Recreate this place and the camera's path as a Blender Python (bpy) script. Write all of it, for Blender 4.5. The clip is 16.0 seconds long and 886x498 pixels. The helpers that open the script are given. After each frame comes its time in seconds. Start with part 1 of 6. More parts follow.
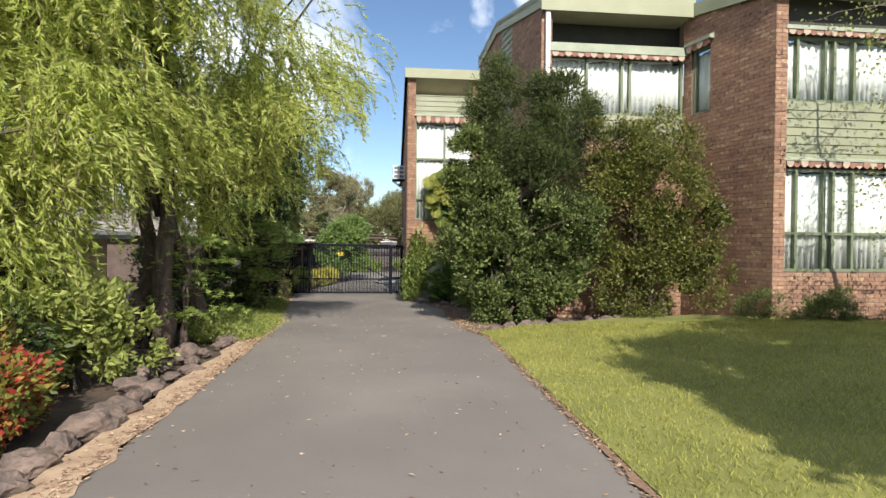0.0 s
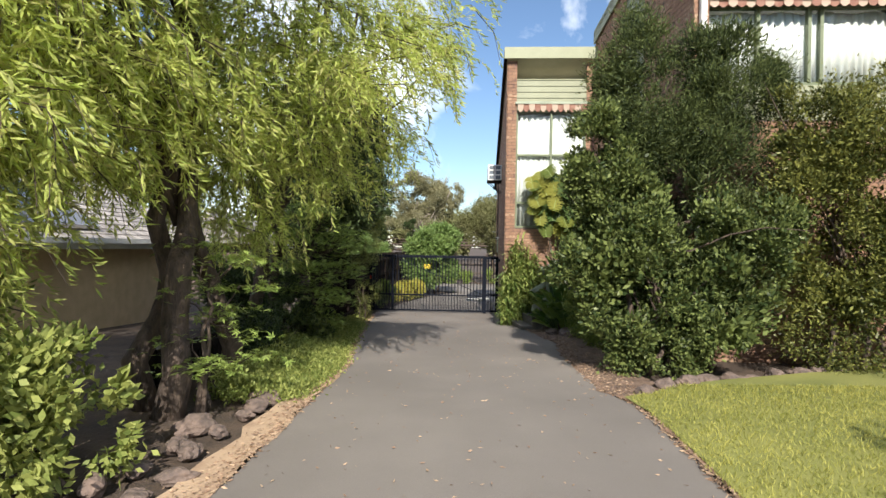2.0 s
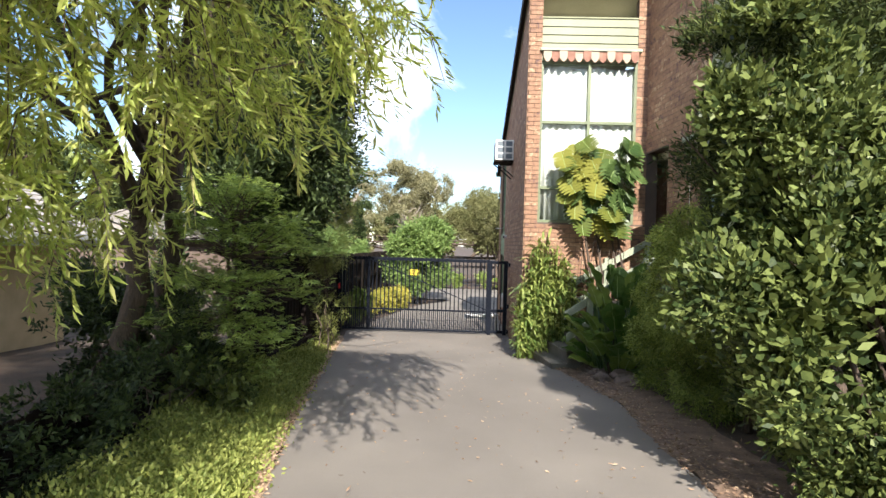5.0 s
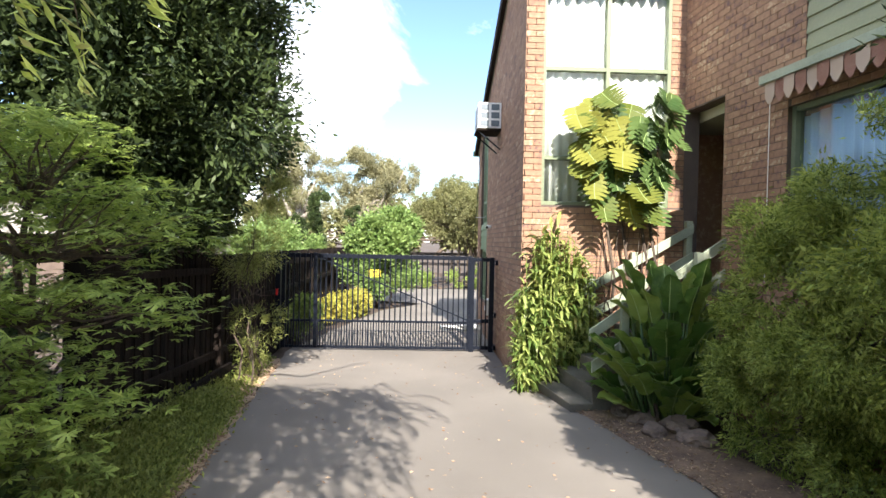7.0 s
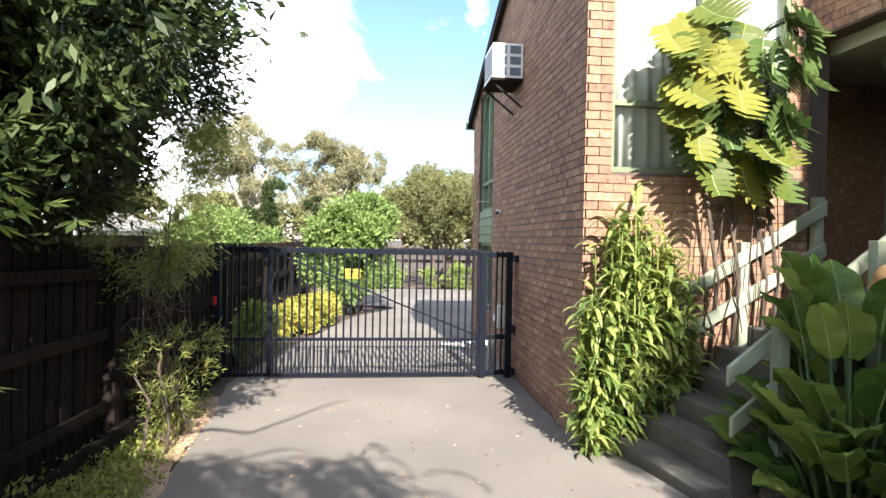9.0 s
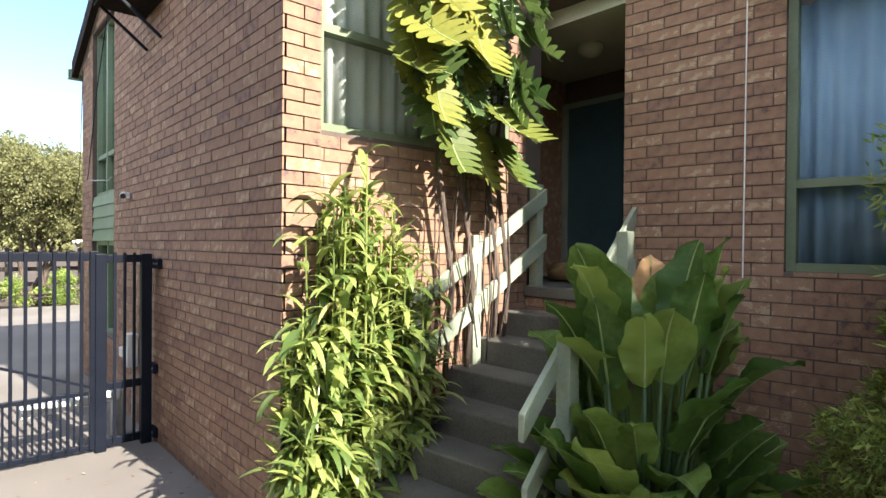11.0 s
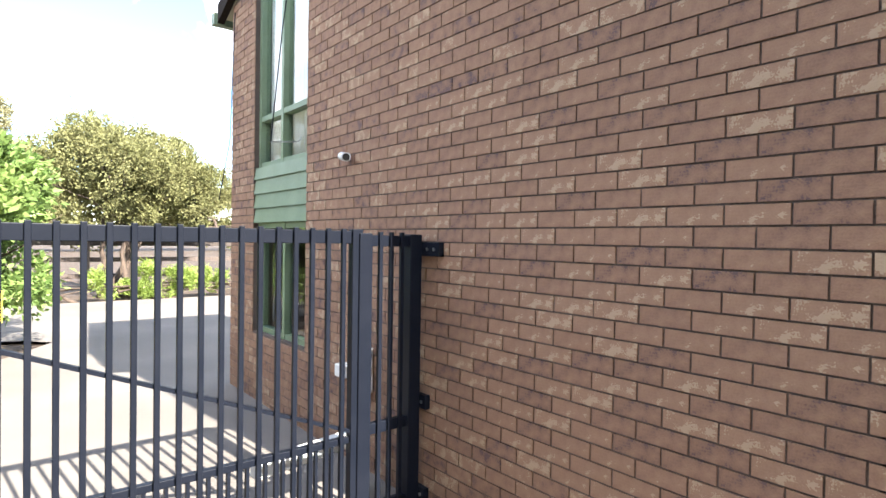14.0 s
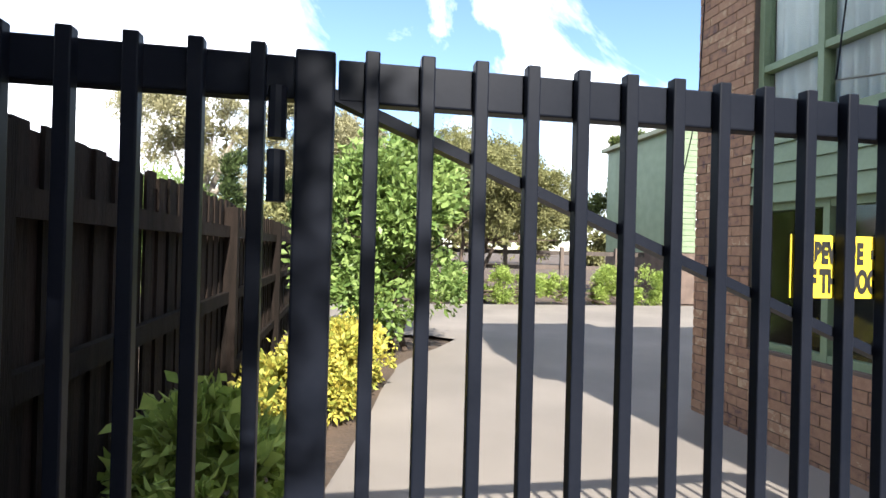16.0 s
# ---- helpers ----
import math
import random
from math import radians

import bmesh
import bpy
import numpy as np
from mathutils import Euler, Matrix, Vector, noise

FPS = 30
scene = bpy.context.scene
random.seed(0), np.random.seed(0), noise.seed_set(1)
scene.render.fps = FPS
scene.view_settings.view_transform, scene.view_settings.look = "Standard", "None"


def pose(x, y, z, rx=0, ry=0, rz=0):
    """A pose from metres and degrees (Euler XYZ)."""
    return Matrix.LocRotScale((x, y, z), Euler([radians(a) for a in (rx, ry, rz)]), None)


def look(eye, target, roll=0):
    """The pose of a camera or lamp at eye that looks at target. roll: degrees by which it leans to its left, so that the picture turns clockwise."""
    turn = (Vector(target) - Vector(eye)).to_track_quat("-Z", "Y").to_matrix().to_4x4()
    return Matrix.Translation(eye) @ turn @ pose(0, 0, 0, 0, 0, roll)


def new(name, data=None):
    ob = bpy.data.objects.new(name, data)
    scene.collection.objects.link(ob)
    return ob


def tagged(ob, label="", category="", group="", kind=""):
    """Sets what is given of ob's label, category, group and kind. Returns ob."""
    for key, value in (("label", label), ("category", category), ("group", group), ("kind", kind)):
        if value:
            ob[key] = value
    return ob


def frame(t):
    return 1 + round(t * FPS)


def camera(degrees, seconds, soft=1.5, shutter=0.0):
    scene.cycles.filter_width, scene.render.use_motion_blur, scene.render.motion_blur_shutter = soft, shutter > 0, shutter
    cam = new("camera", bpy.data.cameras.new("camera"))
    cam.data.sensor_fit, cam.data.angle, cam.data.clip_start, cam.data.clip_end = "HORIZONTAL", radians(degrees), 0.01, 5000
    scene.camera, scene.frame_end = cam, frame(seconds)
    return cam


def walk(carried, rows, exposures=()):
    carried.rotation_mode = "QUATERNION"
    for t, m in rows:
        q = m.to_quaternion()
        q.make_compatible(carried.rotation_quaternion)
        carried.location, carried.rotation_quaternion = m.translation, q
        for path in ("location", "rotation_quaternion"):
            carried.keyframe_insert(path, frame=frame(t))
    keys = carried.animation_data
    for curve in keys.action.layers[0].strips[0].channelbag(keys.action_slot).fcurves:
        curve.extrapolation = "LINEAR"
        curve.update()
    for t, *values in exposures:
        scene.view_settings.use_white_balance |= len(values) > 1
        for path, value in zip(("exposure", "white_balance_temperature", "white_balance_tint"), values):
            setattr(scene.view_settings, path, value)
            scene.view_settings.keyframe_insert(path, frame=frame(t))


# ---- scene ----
cam = camera(77.0, 16.0)
PATH = [
    (0, (-0.596, -17.888, 1.939), (-0.399, -15.898, 1.913), 0.6),
    (0.5, (-0.666, -17.237, 1.967), (-0.603, -15.239, 1.94), 0.7),
    (1, (-0.655, -16.557, 2.052), (-0.701, -14.558, 2.032), 0.8),
    (1.5, (-0.756, -15.843, 2.082), (-0.843, -13.845, 2.069), 1.0),
    (2, (-0.764, -15.069, 2.085), (-0.883, -13.072, 2.078), 1.0),
    (2.5, (-0.887, -14.393, 2.12), (-1.014, -12.397, 2.112), 1.0),
    (3, (-0.934, -13.74, 2.175), (-1.051, -11.743, 2.166), 1.2),
    (3.5, (-1.064, -13.004, 2.136), (-1.165, -11.006, 2.129), 1.3),
    (4, (-1.131, -12.287, 2.136), (-1.217, -10.289, 2.129), 1.6),
    (6.3, (-1.361, -8.928, 2.125), (-1.341, -6.928, 2.104), 1.3),
    (6.5, (-1.366, -8.62, 2.114), (-1.328, -6.621, 2.094), 1.3),
    (7, (-1.399, -7.898, 2.066), (-1.33, -5.899, 2.043), 1.2),
    (7.5, (-1.489, -7.178, 2.025), (-1.369, -5.182, 1.994), 1.3),
    (8, (-1.7, -6.463, 2.045), (-1.519, -4.472, 2.003), 1.2),
    (8.5, (-1.891, -5.778, 1.993), (-1.679, -3.789, 1.958), 1.3),
    (9, (-1.919, -5.148, 1.947), (-1.699, -3.16, 1.916), 1.1),
    (9.5, (-1.828, -4.636, 1.94), (-1.519, -2.66, 1.92), 1.0),
    (10, (-1.655, -4.205, 1.9), (-1.025, -2.306, 1.908), 1.0),
    (10.2, (-1.594, -4.067, 1.911), (-0.804, -2.23, 1.921), 0.8),
    (12.3, (-1.515, -1.535, 1.890), (0.174, -0.463, 1.847), 0.6),
    (12.5, (-1.536, -1.385, 1.885), (0.152, -0.313, 1.845), 0.5),
    (13, (-1.633, -1.013, 1.820), (-0.046, 0.204, 1.798), 0.0),
    (13.5, (-1.877, -0.656, 1.823), (-0.419, 0.712, 1.787), 0.0),
    (14, (-2.236, -0.292, 1.766), (-0.978, 1.262, 1.734), 0.9),
    (14.5, (-2.581, 0.122, 1.650), (-1.624, 1.878, 1.638), 1.7),
    (15, (-2.902, 0.499, 1.595), (-2.215, 2.377, 1.566), 2.0),
    (15.5, (-3.133, 1.112, 1.520), (-2.664, 3.057, 1.514), 1.5),
    (16, (-3.365, 1.632, 1.473), (-3.010, 3.597, 1.479), 1.5),
]
walk(cam, [(t, look(eye, target, roll)) for t, eye, target, roll in PATH], ((0.0, 0.58), (2.0, 0.72), (4.0, 1.05), (6.5, 1.7), (7.5, 1.85), (9.5, 1.86), (10.2, 1.78), (12.5, 2.5), (13.5, 2.55), (14.25, 2.4), (15.0, 1.75), (16.0, 1.7)))

# ---- light ----
world = bpy.data.worlds.new("world")
scene.world = world
world.use_nodes = True
SUN_TO = Vector((0.14, -1.30, 1.0)).normalized()
SUN_ELEV = math.asin(SUN_TO.z)
SUN_ROT = math.atan2(SUN_TO.x, SUN_TO.y)


def build_sky():
    nt = world.node_tree
    nt.nodes.clear()
    out = nt.nodes.new("ShaderNodeOutputWorld")
    bg = nt.nodes.new("ShaderNodeBackground")
    sky = nt.nodes.new("ShaderNodeTexSky")
    sky.sky_type = "NISHITA"
    sky.sun_disc = False
    sky.sun_elevation = SUN_ELEV
    sky.sun_rotation = SUN_ROT
    sky.air_density = 1.0
    sky.ozone_density = 3.5
    sky.dust_density = 0.1
    clouds = nt.nodes.new("ShaderNodeTexNoise")
    clouds.inputs["Scale"].default_value = 2.6
    clouds.inputs["Detail"].default_value = 7.0
    clouds.inputs["Roughness"].default_value = 0.56
    clouds.inputs["Distortion"].default_value = 0.5
    ramp = nt.nodes.new("ShaderNodeValToRGB")
    ramp.color_ramp.elements[0].position = 0.46
    ramp.color_ramp.elements[0].color = (0, 0, 0, 1)
    ramp.color_ramp.elements[1].position = 0.60
    ramp.color_ramp.elements[1].color = (0.92, 0.92, 0.92, 1)
    mix = nt.nodes.new("ShaderNodeMix")
    mix.data_type = "RGBA"
    mix.inputs["B"].default_value = (11.5, 11.8, 12.4, 1)
    nt.links.new(clouds.outputs["Fac"], ramp.inputs["Fac"])
    nt.links.new(ramp.outputs["Color"], mix.inputs["Factor"])
    nt.links.new(sky.outputs["Color"], mix.inputs["A"])
    nt.links.new(mix.outputs["Result"], bg.inputs["Color"])
    bg.inputs["Strength"].default_value = 0.10
    nt.links.new(bg.outputs["Background"], out.inputs["Surface"])


build_sky()
sun = new("sun", bpy.data.lights.new("sun", "SUN"))
sun.data.energy = 4.8
sun.data.angle = radians(0.5)
sun.data.color = (1.0, 0.94, 0.84)
sun.matrix_world = look(SUN_TO * 60, (0, 0, 0))

# ---- materials ----


def mat(name, color, rough=0.7, alt=None, scale=6.0, fine=60.0, mix=0.5, bump=0.15, metal=0.0, island=0.0, spec=0.5, dist=0.02, stretch=None):
    """A surface with colour variation at two scales and fine relief."""
    m = bpy.data.materials.new(name)
    m.use_nodes = True
    nt = m.node_tree
    b = nt.nodes["Principled BSDF"]
    b.inputs["Roughness"].default_value = rough
    b.inputs["Metallic"].default_value = metal
    b.inputs["Specular IOR Level"].default_value = spec
    alt = alt or tuple(c * 0.7 for c in color)
    tc = nt.nodes.new("ShaderNodeTexCoord")
    src = tc.outputs["Object"]
    if stretch:
        mp = nt.nodes.new("ShaderNodeMapping")
        mp.inputs["Scale"].default_value = stretch
        nt.links.new(src, mp.inputs["Vector"])
        src = mp.outputs["Vector"]
    big = nt.nodes.new("ShaderNodeTexNoise")
    big.inputs["Scale"].default_value = scale
    big.inputs["Detail"].default_value = 5
    small = nt.nodes.new("ShaderNodeTexNoise")
    small.inputs["Scale"].default_value = fine
    small.inputs["Detail"].default_value = 3
    for n in (big, small):
        nt.links.new(src, n.inputs["Vector"])
    add = nt.nodes.new("ShaderNodeMath")
    add.operation = "MULTIPLY_ADD"
    nt.links.new(small.outputs["Fac"], add.inputs[0])
    add.inputs[1].default_value = 0.5
    nt.links.new(big.outputs["Fac"], add.inputs[2])
    fac = add.outputs[0]
    if island:
        gi = nt.nodes.new("ShaderNodeNewGeometry")
        oi = nt.nodes.new("ShaderNodeObjectInfo")
        s = nt.nodes.new("ShaderNodeMath")
        s.operation = "ADD"
        nt.links.new(gi.outputs["Random Per Island"], s.inputs[0])
        nt.links.new(oi.outputs["Random"], s.inputs[1])
        f = nt.nodes.new("ShaderNodeMath")
        f.operation = "FRACT"
        nt.links.new(s.outputs[0], f.inputs[0])
        a2 = nt.nodes.new("ShaderNodeMath")
        a2.operation = "MULTIPLY_ADD"
        nt.links.new(f.outputs[0], a2.inputs[0])
        a2.inputs[1].default_value = island
        nt.links.new(fac, a2.inputs[2])
        a3 = nt.nodes.new("ShaderNodeMath")
        a3.operation = "SUBTRACT"
        nt.links.new(a2.outputs[0], a3.inputs[0])
        a3.inputs[1].default_value = island * 0.5
        fac = a3.outputs[0]
    ramp = nt.nodes.new("ShaderNodeValToRGB")
    e = ramp.color_ramp.elements
    e[0].position, e[1].position = 0.75 - mix * 0.5, 0.75 + mix * 0.5
    e[0].color, e[1].color = (*alt, 1), (*color, 1)
    nt.links.new(fac, ramp.inputs["Fac"])
    nt.links.new(ramp.outputs["Color"], b.inputs["Base Color"])
    if bump:
        bp = nt.nodes.new("ShaderNodeBump")
        bp.inputs["Strength"].default_value = bump
        bp.inputs["Distance"].default_value = dist
        nt.links.new(add.outputs[0], bp.inputs["Height"])
        nt.links.new(bp.outputs["Normal"], b.inputs["Normal"])
    return m


def ramp_stops(m, stops):
    """Replaces a material's colour ramp by the given stops."""
    for n in m.node_tree.nodes:
        if n.type == "VALTORGB":
            e = n.color_ramp.elements
            while len(e) < len(stops):
                e.new(0.5)
            for k, (p, c) in enumerate(stops):
                e[k].position, e[k].color = p, (*c, 1)
    return m


def leaf_mat(name, color, alt, rough=0.45, trans=0.45, island=0.7, spec=0.18):
    """Leaves: varied leaf by leaf, letting some light through."""
    color = (color[0], color[1], color[2] * 1.08 + 0.004)
    alt = (alt[0], alt[1], alt[2] * 1.05 + 0.002)
    m = mat(name, color, rough, alt, scale=1.3, fine=30, mix=0.6, bump=0, island=island, spec=spec)
    nt = m.node_tree
    b = nt.nodes["Principled BSDF"]
    out = nt.nodes["Material Output"]
    tr = nt.nodes.new("ShaderNodeBsdfTranslucent")
    ramp = [n for n in nt.nodes if n.type == "VALTORGB"][0]
    hue = nt.nodes.new("ShaderNodeHueSaturation")
    hue.inputs["Hue"].default_value = 0.49
    hue.inputs["Saturation"].default_value = 1.05
    hue.inputs["Value"].default_value = 1.25
    nt.links.new(ramp.outputs["Color"], hue.inputs["Color"])
    nt.links.new(hue.outputs["Color"], tr.inputs["Color"])
    mx = nt.nodes.new("ShaderNodeMixShader")
    mx.inputs["Fac"].default_value = trans * 0.75
    nt.links.new(b.outputs["BSDF"], mx.inputs[1])
    nt.links.new(tr.outputs["BSDF"], mx.inputs[2])
    nt.links.new(mx.outputs["Shader"], out.inputs["Surface"])
    return m


def glass_mat(name):
    m = bpy.data.materials.new(name)
    m.use_nodes = True
    nt = m.node_tree
    nt.nodes.remove(nt.nodes["Principled BSDF"])
    out = nt.nodes["Material Output"]
    t = nt.nodes.new("ShaderNodeBsdfTransparent")
    t.inputs["Color"].default_value = (0.92, 0.95, 0.94, 1)
    g = nt.nodes.new("ShaderNodeBsdfGlossy")
    g.inputs["Roughness"].default_value = 0.03
    lw = nt.nodes.new("ShaderNodeLayerWeight")
    lw.inputs["Blend"].default_value = 0.5
    pw = nt.nodes.new("ShaderNodeMath")
    pw.operation = "POWER"
    pw.inputs[1].default_value = 4.0
    fr = nt.nodes.new("ShaderNodeMath")
    fr.operation = "MULTIPLY_ADD"
    fr.inputs[1].default_value = 0.7
    fr.inputs[2].default_value = 0.03
    nt.links.new(lw.outputs["Facing"], pw.inputs[0])
    nt.links.new(pw.outputs[0], fr.inputs[0])
    mx = nt.nodes.new("ShaderNodeMixShader")
    nt.links.new(fr.outputs[0], mx.inputs["Fac"])
    nt.links.new(t.outputs["BSDF"], mx.inputs[1])
    nt.links.new(g.outputs["BSDF"], mx.inputs[2])
    nt.links.new(mx.outputs["Shader"], out.inputs["Surface"])
    return m


M_BRICK = ramp_stops(mat("brick", (0.30, 0.15, 0.10), 0.85, scale=16, fine=120, bump=0.8, island=0.42, dist=0.005, spec=0.25),
                     [(0.42, (0.125, 0.080, 0.078)), (0.53, (0.225, 0.130, 0.090)), (0.76, (0.280, 0.163, 0.108)), (1.00, (0.315, 0.192, 0.126)), (1.16, (0.41, 0.29, 0.195))])
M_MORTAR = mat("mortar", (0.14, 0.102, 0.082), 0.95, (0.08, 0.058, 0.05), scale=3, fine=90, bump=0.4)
M_ASPHALT = ramp_stops(mat("asphalt", (0.1, 0.1, 0.1), 0.88, scale=0.55, fine=170, bump=0.55, dist=0.006, spec=0.3),
                       [(0.35, (0.128, 0.114, 0.102)), (0.72, (0.172, 0.153, 0.137)), (1.05, (0.22, 0.196, 0.174))])
M_SOIL = mat("soil", (0.105, 0.07, 0.048), 0.95, (0.035, 0.026, 0.02), scale=2.5, fine=35, bump=0.9, dist=0.03)
M_LITTER = mat("leaf_litter", (0.42, 0.30, 0.20), 0.9, (0.21, 0.13, 0.085), scale=5, fine=60, bump=0.6, island=0.8)
M_MULCH = mat("bark_mulch", (0.25, 0.165, 0.115), 0.95, (0.085, 0.055, 0.04), scale=4, fine=45, bump=0.9, dist=0.03)
M_LAWN = mat("lawn", (0.24, 0.235, 0.06), 0.95, (0.13, 0.145, 0.033), scale=0.9, fine=45, bump=0.6)
M_BLADE = leaf_mat("grass_blade", (0.40, 0.38, 0.09), (0.20, 0.215, 0.048), 0.6, 0.35)
M_CONC = mat("concrete", (0.15, 0.138, 0.118), 0.9, (0.06, 0.054, 0.046), scale=2.2, fine=60, bump=0.35)
M_GREEN = mat("green_paint", (0.25, 0.26, 0.165), 0.6, (0.19, 0.20, 0.125), scale=2.0, fine=40, bump=0.12)
M_SAGE = mat("sage_rail_paint", (0.33, 0.36, 0.27), 0.55, (0.22, 0.25, 0.18), scale=3.0, fine=50, bump=0.12)
M_FASCIA = mat("fascia_paint", (0.30, 0.31, 0.20), 0.55, (0.24, 0.25, 0.155), scale=1.5, fine=40, bump=0.08)
M_DKGREEN = mat("dark_green_paint", (0.19, 0.25, 0.155), 0.5, (0.14, 0.19, 0.11), scale=3.0, fine=40, bump=0.1)
M_FRAME = mat("window_frame_paint", (0.17, 0.20, 0.12), 0.5, (0.12, 0.145, 0.08), scale=3.0, fine=40, bump=0.08)
M_SOFFIT = mat("soffit_paint", (0.48, 0.46, 0.34), 0.7, (0.38, 0.36, 0.26), scale=2.0, fine=40, bump=0.05)
M_WHITE = mat("white_paint", (0.78, 0.77, 0.73), 0.45, (0.62, 0.61, 0.57), scale=3.0, fine=40, bump=0.05)
M_CURTAIN = mat("curtain_cloth", (0.78, 0.77, 0.74), 0.9, (0.64, 0.63, 0.60), scale=3.0, fine=120, bump=0.1)
M_BLUECURT = mat("blue_curtain_cloth", (0.36, 0.46, 0.60), 0.9, (0.26, 0.35, 0.50), scale=3.0, fine=120, bump=0.1)
M_BLACK = mat("black_powder_coat", (0.006, 0.008, 0.014), 0.42, (0.010, 0.012, 0.019), scale=5, fine=90, bump=0.012, spec=0.10)
# eave boards: the deep recess's shade is put into this dark colour
M_EAVE_SHADE = mat("eave_shade_boards", (0.055, 0.055, 0.045), 0.8, (0.035, 0.035, 0.03), scale=3, fine=40, bump=0.2)
M_FENCE = mat("dark_stained_timber", (0.024, 0.017, 0.014), 0.95, (0.009, 0.007, 0.006), scale=3, fine=30, bump=0.6, island=0.5, stretch=(6, 6, 0.6), spec=0.12)
M_GREYTIM = mat("grey_timber", (0.13, 0.10, 0.085), 0.85, (0.05, 0.04, 0.035), scale=3, fine=30, bump=0.6, island=0.5, stretch=(6, 6, 0.6))
M_BARK = mat("bark", (0.14, 0.10, 0.075), 0.95, (0.035, 0.026, 0.022), scale=5, fine=22, bump=1.0, dist=0.03, stretch=(3, 3, 0.8))
M_BIRCH = mat("pale_bark", (0.45, 0.40, 0.34), 0.85, (0.14, 0.11, 0.09), scale=6, fine=25, bump=0.5)
M_ROCK = mat("basalt_rock", (0.21, 0.15, 0.12), 0.9, (0.075, 0.058, 0.052), scale=4, fine=25, bump=1.0, dist=0.03)
M_TILE = mat("roof_tile", (0.40, 0.36, 0.33), 0.8, (0.22, 0.20, 0.185), scale=3, fine=30, bump=0.3, island=0.6)
M_SOLAR = mat("solar_cell", (0.012, 0.018, 0.04), 0.12, (0.008, 0.012, 0.028), scale=3, fine=30, bump=0)
# near-black that paints the darkness of unlit rooms
M_UNLIT_ROOM = mat("unlit_room_black", (0.02, 0.019, 0.018), 0.9, (0.012, 0.011, 0.01), bump=0)
M_DOOR = mat("dark_screen_door", (0.012, 0.011, 0.011), 0.5, (0.02, 0.018, 0.017), scale=8, fine=200, bump=0.1)
M_TEAL = mat("teal_panel", (0.075, 0.12, 0.125), 0.28, (0.05, 0.088, 0.092), scale=2.5, fine=30, bump=0.03)
M_METAL = mat("galvanised_metal", (0.5, 0.5, 0.5), 0.35, (0.35, 0.35, 0.35), metal=0.9, bump=0.05)
M_PLAST = mat("white_plastic", (0.8, 0.8, 0.78), 0.35, (0.68, 0.68, 0.66), bump=0.02)
M_GRILLE = mat("grey_grille", (0.13, 0.16, 0.19), 0.5, (0.08, 0.10, 0.12), bump=0.05)
M_YELLOW = mat("yellow_sign", (0.78, 0.60, 0.04), 0.45, (0.68, 0.52, 0.04), bump=0.02)
M_INK = mat("black_ink", (0.01, 0.01, 0.01), 0.5, (0.015, 0.015, 0.015), bump=0)
M_RED = mat("red_reflector", (0.55, 0.02, 0.02), 0.3, (0.4, 0.015, 0.015), bump=0)
M_MAT = mat("doormat_fibre", (0.10, 0.06, 0.045), 0.95, (0.05, 0.03, 0.025), scale=20, fine=150, bump=0.8)
M_WICKER = mat("tan_ceramic", (0.36, 0.23, 0.10), 0.7, (0.2, 0.12, 0.05), scale=20, fine=90, bump=0.4)
M_GLASS = glass_mat("window_glass")
M_CANVAS = mat("awning_canvas", (0.30, 0.17, 0.125), 0.85, (0.20, 0.085, 0.06), scale=6, fine=120, bump=0.1)
M_CANVASL = mat("awning_canvas_pale", (0.43, 0.33, 0.26), 0.85, (0.40, 0.30, 0.23), scale=6, fine=120, bump=0.1)

L_WEEP = leaf_mat("weeping_leaf", (0.60, 0.65, 0.19), (0.36, 0.44, 0.10), 0.5, 0.75, 0.8)
L_WEEPD = leaf_mat("weeping_leaf_dark", (0.48, 0.47, 0.16), (0.22, 0.27, 0.06), 0.5, 0.7, 0.8)
L_DARK = leaf_mat("dark_glossy_leaf", (0.075, 0.105, 0.030), (0.018, 0.030, 0.011), 0.45, 0.3, 0.8)
L_PITT = leaf_mat("pittosporum_leaf", (0.17, 0.205, 0.055), (0.036, 0.056, 0.016), 0.42, 0.3, 0.8, 0.18)
L_CONIF = leaf_mat("conifer_leaf", (0.105, 0.13, 0.035), (0.024, 0.038, 0.012), 0.6, 0.25, 0.8)
L_YELL = leaf_mat("yellow_green_leaf", (0.20, 0.205, 0.045), (0.055, 0.07, 0.02), 0.4, 0.3, 0.8)
L_MAPLE = leaf_mat("maple_leaf", (0.36, 0.45, 0.115), (0.16, 0.23, 0.048), 0.45, 0.55, 0.8)
L_FINE = leaf_mat("fine_shrub_leaf", (0.36, 0.42, 0.10), (0.12, 0.17, 0.035), 0.5, 0.5, 0.8)
L_GRND = leaf_mat("groundcover_leaf", (0.34, 0.37, 0.10), (0.14, 0.18, 0.04), 0.5, 0.45, 0.8)
L_RED = ramp_stops(leaf_mat("autumn_leaf", (0.5, 0.1, 0.03), (0.2, 0.3, 0.05), 0.5, 0.4, 1.0),
                   [(0.4, (0.10, 0.14, 0.035)), (0.8, (0.30, 0.26, 0.06)), (1.05, (0.36, 0.15, 0.05)), (1.25, (0.30, 0.045, 0.035))])
L_GOLD = leaf_mat("golden_leaf", (0.50, 0.43, 0.08), (0.24, 0.27, 0.05), 0.5, 0.35, 0.8)
L_LILY = leaf_mat("strap_leaf", (0.34, 0.39, 0.11), (0.11, 0.17, 0.04), 0.34, 0.55, 0.9, 0.35)
L_LILYY = leaf_mat("strap_leaf_yellow", (0.46, 0.40, 0.15), (0.30, 0.29, 0.09), 0.45, 0.4, 0.9)
L_MONST = leaf_mat("monstera_leaf", (0.205, 0.205, 0.036), (0.085, 0.115, 0.022), 0.5, 0.3, 0.9, 0.15)
